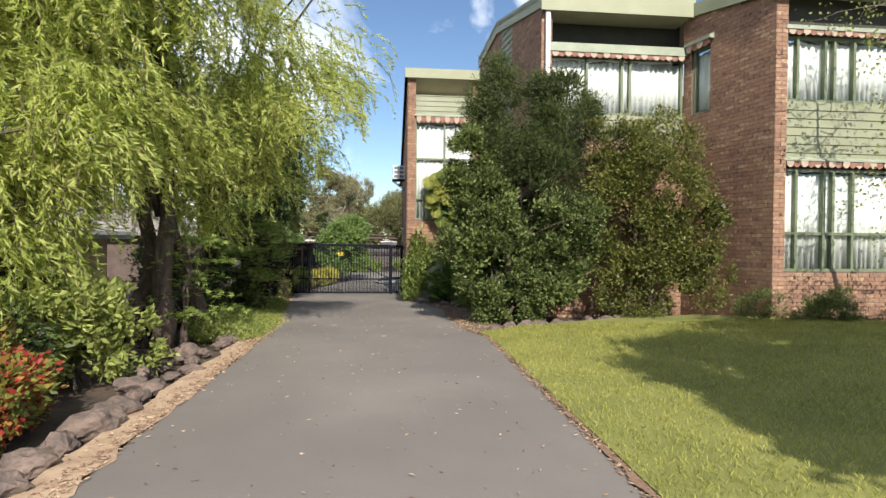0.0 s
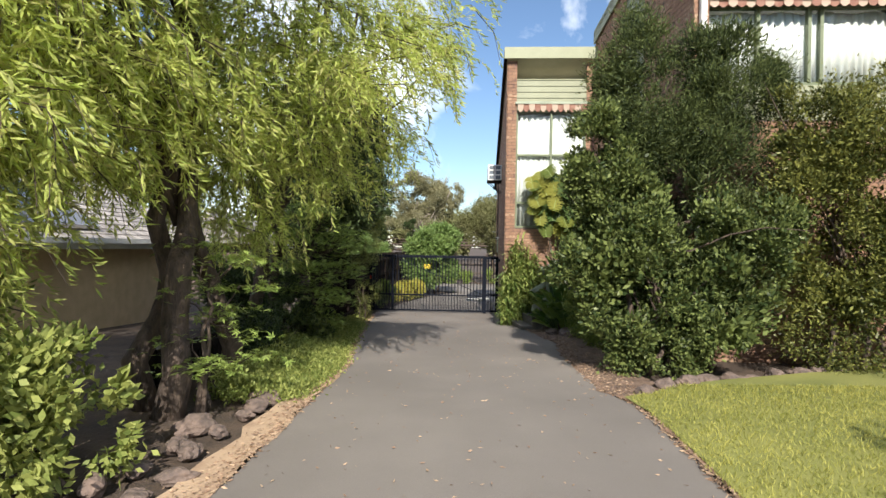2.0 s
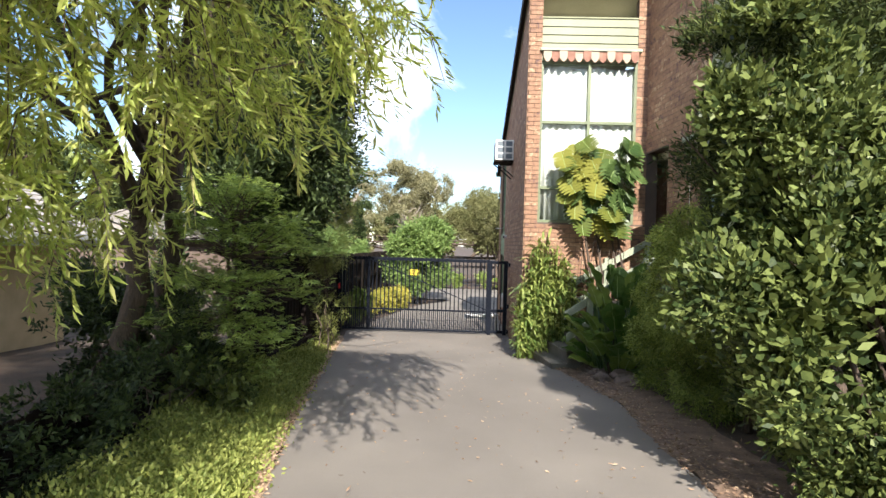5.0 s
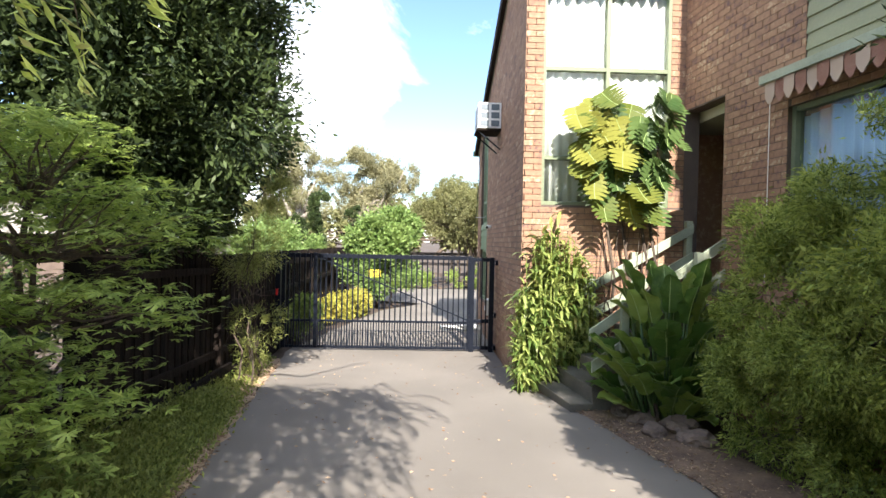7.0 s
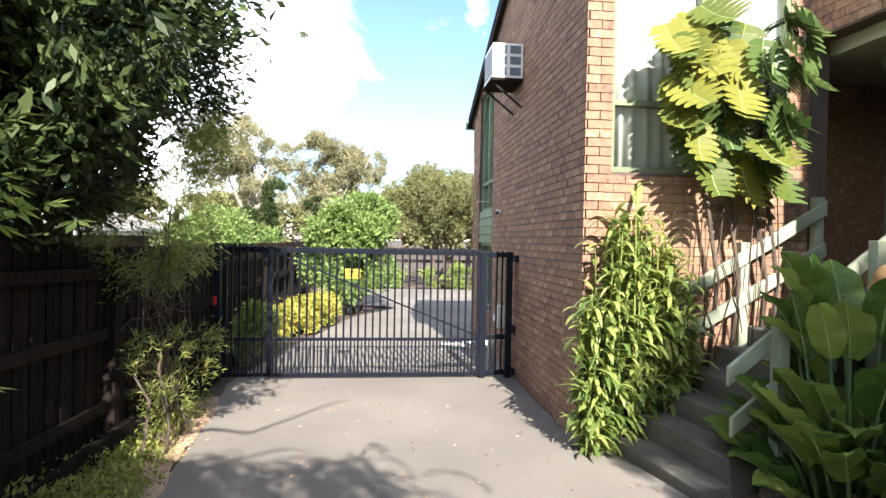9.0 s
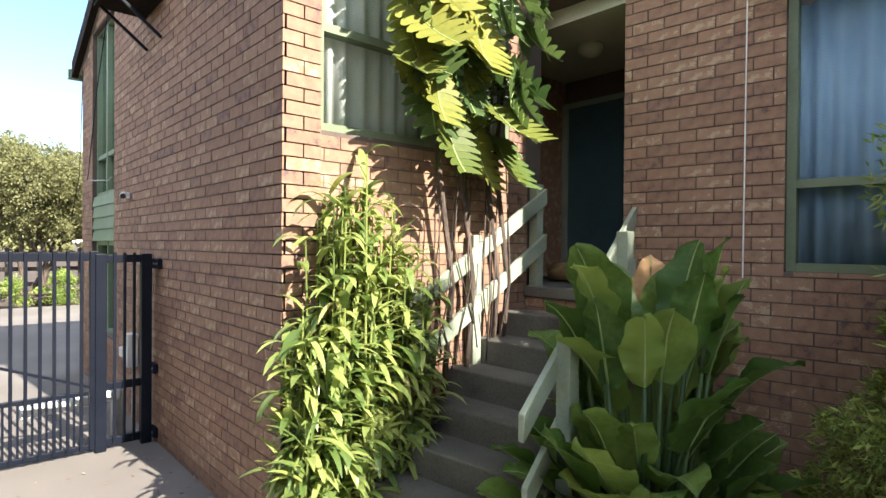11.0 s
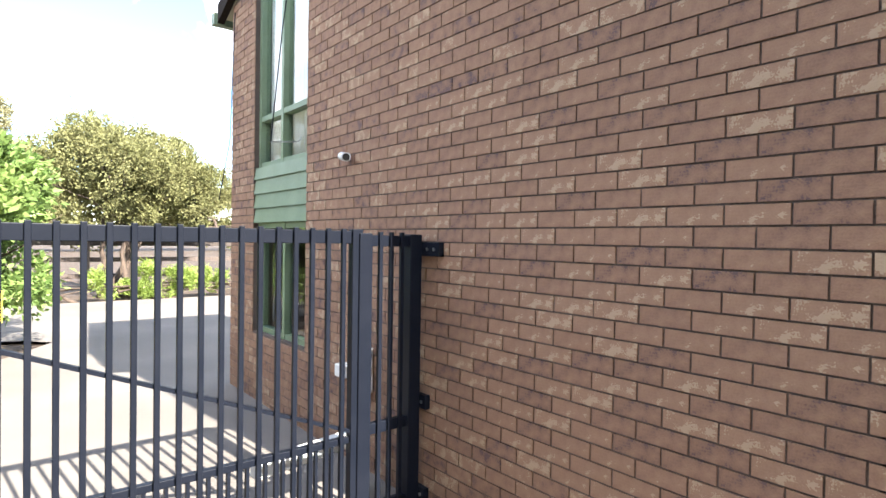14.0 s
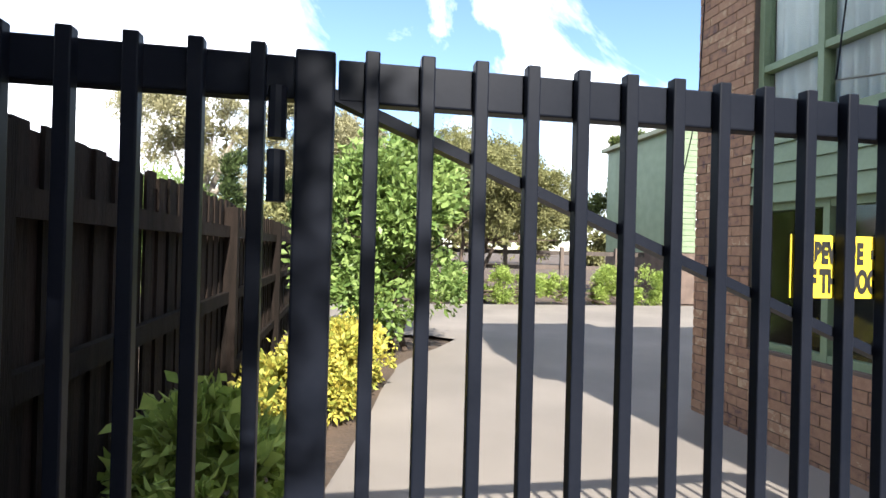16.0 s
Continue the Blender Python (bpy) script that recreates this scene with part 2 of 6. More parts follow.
L_MONSTD = leaf_mat("monstera_leaf_green", (0.095, 0.145, 0.038), (0.04, 0.08, 0.022), 0.36, 0.35, 0.7, 0.3)
L_BIG = leaf_mat("elephant_ear_leaf", (0.20, 0.275, 0.055), (0.07, 0.135, 0.028), 0.38, 0.5, 0.8, 0.25)
L_RIB = leaf_mat("leaf_rib", (0.34, 0.42, 0.16), (0.22, 0.30, 0.10), 0.4, 0.2, 0.3)
L_DRY = leaf_mat("dry_leaf", (0.538, 0.335, 0.152), (0.336, 0.186, 0.076), 0.7, 0.3, 0.6)
L_EUC = leaf_mat("eucalypt_leaf", (0.32, 0.30, 0.16), (0.24, 0.23, 0.12), 0.7, 0.35, 0.4, 0.1)
L_BRONZE = leaf_mat("bronze_leaf", (0.21, 0.205, 0.085), (0.15, 0.155, 0.058), 0.7, 0.25, 0.4, 0.1)
L_FIG = leaf_mat("bright_broad_leaf", (0.25, 0.34, 0.10), (0.11, 0.18, 0.045), 0.4, 0.45, 0.7)
L_BIRCH = leaf_mat("birch_leaf", (0.32, 0.34, 0.10), (0.15, 0.18, 0.05), 0.5, 0.6, 0.8)

# ---- mesh helpers ----


class Geo:
    """Collects faces of one mesh."""

    def __init__(self):
        self.v, self.f = [], []

    def face(self, pts):
        n = len(self.v)
        self.v += [tuple(p) for p in pts]
        self.f.append(tuple(range(n, n + len(pts))))

    def box(self, a, b, m=None):
        (x0, y0, z0), (x1, y1, z1) = a, b
        p = [(x0, y0, z0), (x1, y0, z0), (x1, y1, z0), (x0, y1, z0), (x0, y0, z1), (x1, y0, z1), (x1, y1, z1), (x0, y1, z1)]
        self.hexa(p, m)
        return self

    def hexa(self, p, m=None):
        n = len(self.v)
        self.v += [tuple(m @ Vector(q)) if m else tuple(q) for q in p]
        for q in ((0, 3, 2, 1), (4, 5, 6, 7), (0, 1, 5, 4), (1, 2, 6, 5), (2, 3, 7, 6), (3, 0, 4, 7)):
            self.f.append(tuple(n + i for i in q))

    def beam(self, a, b, w, h, up=(0, 0, 1)):
        """A square bar from a to b."""
        a, b = Vector(a), Vector(b)
        d = (b - a).normalized()
        s = d.cross(Vector(up))
        s = s.normalized() if s.length > 1e-4 else Vector((1, 0, 0))
        t = s.cross(d).normalized()
        p = []
        for e in (a, b):
            for i, j in ((-1, -1), (1, -1), (1, 1), (-1, 1)):
                p.append(e + s * (i * w / 2) + t * (j * h / 2))
        self.hexa([p[0], p[1], p[2], p[3], p[4], p[5], p[6], p[7]])
        return self

    def tube(self, pts, radii, sides=7):
        pts = [Vector(p) for p in pts]
        rings = []
        for i, p in enumerate(pts):
            d = (pts[min(i + 1, len(pts) - 1)] - pts[max(i - 1, 0)]).normalized()
            s = d.cross(Vector((0.31, 0.17, 0.93)))
            s = s.normalized() if s.length > 1e-3 else Vector((1, 0, 0))
            t = d.cross(s)
            r = radii[i] if isinstance(radii, (list, tuple)) else radii
            rings.append(len(self.v))
            for k in range(sides):
                a = 2 * math.pi * k / sides
                self.v.append(tuple(p + s * (math.cos(a) * r) + t * (math.sin(a) * r)))
        for i in range(len(rings) - 1):
            for k in range(sides):
                a, b = rings[i] + k, rings[i] + (k + 1) % sides
                c, d = rings[i + 1] + (k + 1) % sides, rings[i + 1] + k
                self.f.append((a, b, c, d))
        self.f.append(tuple(rings[0] + k for k in range(sides))[::-1])
        self.f.append(tuple(rings[-1] + k for k in range(sides)))
        return self

    def mesh(self, name, material, smooth=False):
        me = bpy.data.meshes.new(name)
        me.from_pydata(self.v, [], self.f)
        me.materials.append(material)
        if smooth:
            me.polygons.foreach_set("use_smooth", [True] * len(me.polygons))
        me.update()
        return me


def part(name, geo, material, parent=None, label="", smooth=False, bevel=0.0):
    ob = new(name, geo.mesh(name, material, smooth))
    if bevel:
        b = ob.modifiers.new("bevel", "BEVEL")
        b.width, b.segments, b.limit_method = bevel, 2, "ANGLE"
    if parent:
        ob.parent = parent
    if label:
        ob["label"] = label
    return ob


def thing(name, label, category, at=(0, 0, 0), group="", kind=""):
    ob = new(name)
    ob.location = at
    ob.empty_display_size = 0.1
    return tagged(ob, label, category, group, kind)


def structure(ob, label="", category=""):
    return tagged(ob, label, category, kind="structure")


def soup(name, verts, quads, material, parent=None, label=""):
    """One mesh out of arrays: verts N x 3, quads M x 4."""
    me = bpy.data.meshes.new(name)
    me.vertices.add(len(verts))
    me.vertices.foreach_set("co", np.asarray(verts, np.float32).ravel())
    me.loops.add(quads.size)
    me.loops.foreach_set("vertex_index", quads.ravel().astype(np.int32))
    me.polygons.add(len(quads))
    me.polygons.foreach_set("loop_start", np.arange(0, quads.size, 4, dtype=np.int32))
    me.materials.append(material)
    me.update(calc_edges=True)
    ob = new(name, me)
    if parent:
        ob.parent = parent
    if label:
        ob["label"] = label
    return ob


RNG = np.random.default_rng(7)


def unit(v):
    return v / np.maximum(np.linalg.norm(v, axis=1, keepdims=True), 1e-6)


def leaves(base, along, length, width, fold=0.25, rng=RNG):
    """Pointed leaves as folded diamonds: verts and quads. base, along: N x 3."""
    n = len(base)
    along = unit(along)
    side = unit(np.cross(along, rng.normal(size=(n, 3))))
    up = np.cross(side, along)
    ln = (length * rng.uniform(0.65, 1.25, n))[:, None]
    wd = (width * rng.uniform(0.7, 1.2, n))[:, None]
    mid = base + along * ln * 0.45
    lift = up * wd * fold
    v = np.stack([base, mid + side * wd * 0.5 + lift, base + along * ln, mid - side * wd * 0.5 + lift], 1).reshape(-1, 3)
    return v, np.arange(n * 4).reshape(n, 4)


def lumps(d, rng, k=7, freq=3.2):
    """A smooth random field over directions, about -1 to 1."""
    w = unit(rng.normal(size=(k, 3))) * freq * rng.uniform(0.6, 1.5, (k, 1))
    ph = rng.uniform(0, 6.28, k)
    return np.sin(d @ w.T + ph).sum(1) / math.sqrt(k)


def blob_points(n, centre, radii, shell=0.35, rng=RNG):
    """Points thrown near the surface of a lumpy ellipsoid, with outward directions."""
    d = unit(rng.normal(size=(n, 3)))
    r = (1 - shell * rng.random(n) ** 1.6) * (1 + 0.20 * lumps(d, rng) + 0.13 * lumps(d, rng, 7, 7.0))
    p = np.asarray(centre) + d * r[:, None] * np.asarray(radii)
    return p, d


def clumps(n_clumps, per, centre, radii, clump_r, low=-0.9, rng=RNG, shell=0.5):
    """Leaves in small clumps that gather into uneven lobes over a crown; gives bases and directions."""
    radii = np.asarray(radii, float)
    lobes = max(9, n_clumps // 13)
    lc, ld = blob_points(lobes, centre, radii * 0.84, shell, rng)
    lr = np.cbrt(radii.prod()) * rng.uniform(0.16, 0.40, lobes)
    which = rng.choice(lobes, n_clumps, p=lr ** 2 / (lr ** 2).sum())
    d = unit(unit(rng.normal(size=(n_clumps, 3))) + ld[which] * 0.75 + np.array([0, 0, 0.25]))
    c = lc[which] + d * (lr[which] * rng.uniform(0.6, 1.08, n_clumps))[:, None]
    size = np.minimum(clump_r, lr[which]) * rng.uniform(0.35, 1.1, n_clumps)
    base = np.repeat(c, per, 0) + rng.normal(size=(n_clumps * per, 3)) * np.repeat(size, per)[:, None] * 0.42
    out = np.repeat(d, per, 0) + rng.normal(size=(n_clumps * per, 3)) * 0.7
    return base, out


def gz(x, y):
    """Height of the ground: the drive falls gently towards the gate."""
    t = min(max((1.0 - y) / 10.7, 0.0), 1.0)
    return 0.45 * t


def crook(a, b, n=6, wob=0.08, rng=RNG):
    """A slightly crooked line from a to b."""
    a, b = np.array(a, float), np.array(b, float)
    pts = [a + (b - a) * (i / n) for i in range(n + 1)]
    for i in range(1, n):
        pts[i] = pts[i] + rng.normal(size=3) * wob
    return [tuple(p) for p in pts]

# ---- ground ----


def interp(table, y):
    for (a, va), (b, vb) in zip(table, table[1:]):
        if y <= b:
            k = min(max((y - a) / (b - a), 0), 1)
            return va + (vb - va) * k
    return table[-1][1]


DRIVE_L = [(-30, -2.45), (-10, -2.45), (-7, -2.58), (-5, -2.95), (-3, -3.22), (-1, -3.5), (2.6, -3.92), (5.4, -3.36), (8.9, -2.6), (10.7, -1.45), (11.1, -1.65), (11.7, -4.15), (16.8, -4.15)]
DRIVE_R = [(-30, 0.9), (-9, 1.0), (-8.2, 0.75), (-5.5, 0.75), (-3.7, 0.85), (-1.2, 0.44), (0.0, 0.12), (0.2, 0.004), (6.45, 0.004), (6.6, 0.05), (7.2, 11.0), (16.8, 11.0)]


def strip(name, ys, left, right, lift, material, nx=8, rough_edge=0.0, seed=1):
    rng = np.random.default_rng(seed)
    g = Geo()
    rows = []
    for y in ys:
        l = left(y) + rng.normal() * rough_edge
        r = right(y) + rng.normal() * rough_edge
        row = []
        for i in range(nx + 1):
            x = l + (r - l) * i / nx
            row.append(len(g.v))
            g.v.append((x, y, gz(x, y) + lift(x, y)))
        rows.append(row)
    for a, b in zip(rows, rows[1:]):
        for i in range(nx):
            g.f.append((a[i], a[i + 1], b[i + 1], b[i]))
    return part(name, g, material, smooth=True)


def steps_between(a, b, d):
    n = max(1, round((b - a) / d))
    return [a + (b - a) * i / n for i in range(n + 1)]


def build_ground():
    g = Geo()
    xs = [-1500, -300, -80, -30, -15, -8, -4.4, -2, 0, 2, 5, 10, 20, 60, 300, 1500]
    ys = [-1500, -300, -80, -40] + steps_between(-30, 2, 2) + [6, 15, 30, 60, 150, 400, 1500]
    n = len(xs)
    for y in ys:
        for x in xs:
            g.v.append((x, y, gz(x, y) - 0.06))
    for j in range(len(ys) - 1):
        for i in range(n - 1):
            g.f.append((j * n + i, j * n + i + 1, (j + 1) * n + i + 1, (j + 1) * n + i))
    structure(part("ground", g, M_SOIL, smooth=True), "dark bare garden soil under the planting", "ground")
    road = strip("road", steps_between(-30, 6.4, 0.4) + [6.6, 7.2] + steps_between(7.5, 16.8, 0.4), lambda y: interp(DRIVE_L, y), lambda y: interp(DRIVE_R, y),
                 lambda x, y: 0.0, M_ASPHALT, 10, 0.012)
    structure(road, "worn grey asphalt driveway running to the gate", "driveway")


build_ground()


def lawn_z(x, y):
    return 0.03 + 0.02 * max(0, x - 1.2)


LAWN_FAR = [(1.0, -8.7), (2.1, -7.75), (4.0, -6.95), (6.0, -6.6), (9.0, -9.2), (16.0, -8.6)]


def lawn_top(x):
    return interp(LAWN_FAR, x)


def build_lawn():
    g = Geo()
    xs = steps_between(1.0, 16.0, 0.5)
    rows = []
    for x in xs:
        top = lawn_top(x)
        ys = [-30 + (top + 30) * i / 27 for i in range(28)]
        row = []
        for y in ys:
            xx = interp(DRIVE_R, y) + 0.02 if x == 1.0 else x
            row.append(len(g.v))
            g.v.append((xx, y, gz(xx, y) + lawn_z(xx, y)))
        rows.append(row)
    for a, b in zip(rows, rows[1:]):
        for i in range(27):
            g.f.append((a[i], b[i], b[i + 1], a[i + 1]))
    structure(part("lawn", g, M_LAWN, smooth=True), "mown lawn yellowing in the sun beside the driveway", "lawn")
    rng = np.random.default_rng(3)
    n = 90000
    y = -8.0 - 8.0 * rng.random(n) ** 1.2
    x = 0.97 + 8.0 * rng.random(n)
    keep = y < np.array([lawn_top(a) for a in x])
    x, y = x[keep], y[keep]
    z = np.array([gz(a, b) + lawn_z(a, b) for a, b in zip(x, y)])
    d = np.stack([rng.normal(size=len(x)) * 0.6, rng.normal(size=len(x)) * 0.6, np.ones(len(x))], 1)
    v, q = leaves(np.stack([x, y, z], 1), d, 0.05, 0.007, 0.1, rng)
    tagged(soup("grass", v, q, M_BLADE), "short green and straw-yellow lawn grass blades", "grass", kind="stuff")


build_lawn()

# ---- brick walls ----
COURSE, BRICK_H, PITCH, BRICK_L = 0.086, 0.077, 0.24, 0.231
_box = Geo().box((0, 0, 0), (BRICK_L, 0.02, BRICK_H)).mesh("brick", M_BRICK)
_half = Geo().box((0, 0, 0), (0.111, 0.02, BRICK_H)).mesh("brick", M_BRICK)


def brick_wall(name, p0, p1, z0, top, thick, label, openings=(), singles=None, seed=1, back=True):
    """A wall from p0 to p1 whose outer face lies to the right of that way. top: list of (s, z). openings: (s0, s1, z0, z1).
    singles: (s0, s1, z0, z1), where each brick is an object of its own."""
    rng = random.Random(seed)
    p0, p1 = Vector((*p0, 0)), Vector((*p1, 0))
    u = (p1 - p0).normalized()
    n = Vector((u.y, -u.x, 0))
    length = (p1 - p0).length
    m = Matrix(((u.x, -n.x, 0, p0.x), (u.y, -n.y, 0, p0.y), (0, 0, 1, 0), (0, 0, 0, 1)))
    g = Geo()
    cuts = sorted({0.0, length, *[s for s, _ in top if 0 < s < length], *[o[0] for o in openings], *[o[1] for o in openings]})
    cuts = [c for c in cuts if 0 <= c <= length]
    for a, b in zip(cuts, cuts[1:]):
        if b - a < 1e-4:
            continue
        ta, tb = interp(top, a), interp(top, b)
        mid = (a + b) / 2
        spans, low = [], z0
        for o in sorted((o for o in openings if o[0] < mid < o[1]), key=lambda o: o[2]):
            if o[2] > low:
                spans.append((low, o[2], o[2]))
            low = o[3]
        if low < min(ta, tb):
            spans.append((low, ta, tb))
        for zl, za, zb in spans:
            g.hexa([(a, 0, zl), (b, 0, zl), (b, thick, zl), (a, thick, zl), (a, 0, za), (b, 0, zb), (b, thick, zb), (a, thick, za)], m)
    wall = structure(part(name, g, M_MORTAR), label, "wall")
    rest = Geo()
    count = 0
    for k in range(int((max(z for _, z in top) - z0) / COURSE) + 1):
        z = z0 + k * COURSE
        s = (length - BRICK_L) % PITCH - PITCH - (0.0 if k % 2 == 0 else 0.12)
        while s < length - 0.02:
            a, b = max(s, 0.0), min(s + BRICK_L, length)
            s += PITCH
            if b - a < 0.015 or z + BRICK_H > min(interp(top, a), interp(top, b)) + 0.02:
                continue
            za, zb = z, z + BRICK_H
            skip = False
            for o in openings:
                if o[0] < b - 0.005 and o[1] > a + 0.005 and o[2] < zb - 0.005 and o[3] > za + 0.005:
                    if o[0] > a + 0.02:
                        b = o[0]
                    elif o[1] < b - 0.02:
                        a = o[1]
                    elif o[2] > za + 0.02:
                        zb = o[2]
                    elif o[3] < zb - 0.02:
                        za = o[3]
                    else:
                        skip = True
            if skip or b - a < 0.02:
                continue
            if b > length - 1e-4:
                b += 0.006
            if a < 1e-4:
                a -= 0.006
            out = 0.007 + rng.uniform(-0.0015, 0.002)
            full = abs((b - a) - BRICK_L) < 1e-4 and zb - za > BRICK_H - 1e-4
            half = abs((b - a) - 0.111) < 1e-3 and zb - za > BRICK_H - 1e-4
            if singles and count < 300 and (full or half) and singles[0] <= a and b <= singles[1] and singles[2] <= za <= singles[3]:
                ob = new("brick", _box if full else _half)
                ob.parent = wall
                ob.matrix_local = m @ Matrix.Translation((a, -out, za)) @ Matrix.Rotation(rng.uniform(-0.003, 0.003), 4, "Z")
                count += 1
            else:
                rest.box((a, -out, za), (b, 0.004, zb), m)
    tagged(part("brickwork", rest, M_BRICK, wall), "brown clay bricks with dark recessed joints", kind="stuff")
    return wall


def siding(name, p0, p1, z0, z1, material, label, board=0.16, out=0.012, thick=0.12):
    """Lapped horizontal boards from p0 to p1, outer face to the right; each board a part."""
    p0, p1 = Vector((*p0, 0)), Vector((*p1, 0))
    u = (p1 - p0).normalized()
    n = Vector((u.y, -u.x, 0))
    length = (p1 - p0).length
    m = Matrix(((u.x, -n.x, 0, p0.x), (u.y, -n.y, 0, p0.y), (0, 0, 1, 0), (0, 0, 0, 1)))
    wall = structure(part(name, Geo().box((0, 0.004, z0), (length, thick, z1), m), material), label, "siding")
    z = z0
    while z < z1 - 0.02:
        zt = min(z + board, z1)
        b = Geo()
        b.hexa([(0, -out - 0.012, z + 0.004), (length, -out - 0.012, z + 0.004), (length, 0.01, z + 0.004), (0, 0.01, z + 0.004),
                (0, -out + 0.008, zt), (length, -out + 0.008, zt), (length, 0.01, zt), (0, 0.01, zt)], m)
        part("board", b, material, wall)
        z += board
    return wall


WIN_NO = [0]


def window(p0, p1, z0, z1, mullions, rails, label, frame_mat, curtain="", curtain_mat=None, bar=0.055, depth=0.09, dark=False):
    """A window from p0 to p1, seen from its right: frame bars, panes and, behind, a curtain."""
    WIN_NO[0] += 1
    p0, p1 = Vector((*p0, 0)), Vector((*p1, 0))
    u = (p1 - p0).normalized()
    n = Vector((u.y, -u.x, 0))
    length = (p1 - p0).length
    m = Matrix(((u.x, -n.x, 0, p0.x), (u.y, -n.y, 0, p0.y), (0, 0, 1, 0), (0, 0, 0, 1)))
    w = thing("window_%d" % WIN_NO[0], label, "window", kind="structure")
    edges = [0.0, *mullions, length]
    zs = [z0, *rails, z1]
    for i, s in enumerate(edges):
        c = min(max(s, bar / 2), length - bar / 2)
        part("mullion" if 0 < i < len(edges) - 1 else "window_frame", Geo().box((c - bar / 2, -0.01, z0), (c + bar / 2, depth, z1), m), frame_mat, w)
    for i, z in enumerate(zs):
        c = min(max(z, z0 + bar / 2), z1 - bar / 2)
        part("rail" if 0 < i < len(zs) - 1 else "window_frame", Geo().box((bar, -0.004, c - bar / 2), (length - bar, depth - 0.004, c + bar / 2), m), frame_mat, w)
    for i in range(len(edges) - 1):
        for j in range(len(zs) - 1):
            pane = part("pane", Geo().box((edges[i] + bar * 0.4, 0.045, zs[j] + bar * 0.4), (edges[i + 1] - bar * 0.4, 0.049, zs[j + 1] - bar * 0.4), m), M_GLASS, w)
            pane.visible_shadow = False
    # sheet in place of a room, its lack of light put into the colour
    part("backing", Geo().box((0.01, 0.55, z0), (length - 0.01, 0.56, z1), m), M_UNLIT_ROOM, w, "near-black sheet standing for the unlit room behind the glass")
    if curtain:
        g = Geo()
        rng = random.Random(WIN_NO[0])
        k = max(8, int(length * 46))
        ph = rng.random() * 6
        for i in range(k + 1):
            s = 0.03 + (length - 0.06) * i / k
            y = 0.11 + 0.022 * math.sin(s * 52 + ph + 1.5 * math.sin(s * 7)) + 0.01 * math.sin(s * 23)
            for z in (z0 + 0.02, z1 - 0.06 - 0.05 * abs(math.sin(s * 4.2 + ph))):
                g.v.append(tuple(m @ Vector((s, y, z))))
        for i in range(k):
            g.f.append((2 * i, 2 * i + 2, 2 * i + 3, 2 * i + 1))
        c = part("curtain", g, curtain_mat or M_CURTAIN, smooth=True)
        so = c.modifiers.new("cloth", "SOLIDIFY")
        so.thickness = 0.004
        tagged(c, curtain, "curtain")
    return w


def awning(p0, p1, z, label, drop=0.24, box_h=0.07, reach=0.16):
    """A rolled striped canvas awning under its cover board, with a scalloped valance."""
    p0, p1 = Vector((*p0, 0)), Vector((*p1, 0))
    u = (p1 - p0).normalized()
    n = Vector((u.y, -u.x, 0))
    length = (p1 - p0).length
    m = Matrix(((u.x, -n.x, 0, p0.x), (u.y, -n.y, 0, p0.y), (0, 0, 1, 0), (0, 0, 0, 1)))
    a = thing("awning", label, "awning", tuple(m @ Vector((0, 0, z))))
    inv = Matrix.Translation(-Vector(a.location))
    mm = inv @ m
    g = Geo()
    g.hexa([(-0.06, -reach, z - box_h), (length + 0.06, -reach, z - box_h), (length + 0.06, 0, z - box_h), (-0.06, 0, z - box_h),
            (-0.06, -reach, z - 0.01), (length + 0.06, -reach, z - 0.01), (length + 0.06, 0, z + 0.05), (-0.06, 0, z + 0.05)], mm)
    part("cover_board", g, M_SAGE, a)
    part("roll", Geo().tube([mm @ Vector((0.02, -reach * 0.45, z - box_h - 0.04)), mm @ Vector((length - 0.02, -reach * 0.45, z - box_h - 0.04))], 0.04, 10), M_CANVAS, a)
    k = max(4, round(length / 0.15))
    w = length / k
    for i in range(k):
        g = Geo()
        top = z - box_h
        pts = [(i * w, top), (i * w, top - drop * 0.6)]
        for j in range(7):
            t = j / 6
            pts.append((i * w + w * t, top - drop * 0.6 - drop * 0.4 * math.sin(math.pi * t)))
        pts += [((i + 1) * w, top)]
        yy = -reach * 0.85 + 0.012 * math.sin(i * 2.1)
        g.face([mm @ Vector((s, yy, q)) for s, q in pts])
        ob = part("valance_flap", g, M_CANVAS if i % 2 else M_CANVASL, a)
        so = ob.modifiers.new("cloth", "SOLIDIFY")
        so.thickness = 0.004
    return a


# ---- the building ----
ROOF_A = [(0.0, 7.16), (6.5, 4.50)]


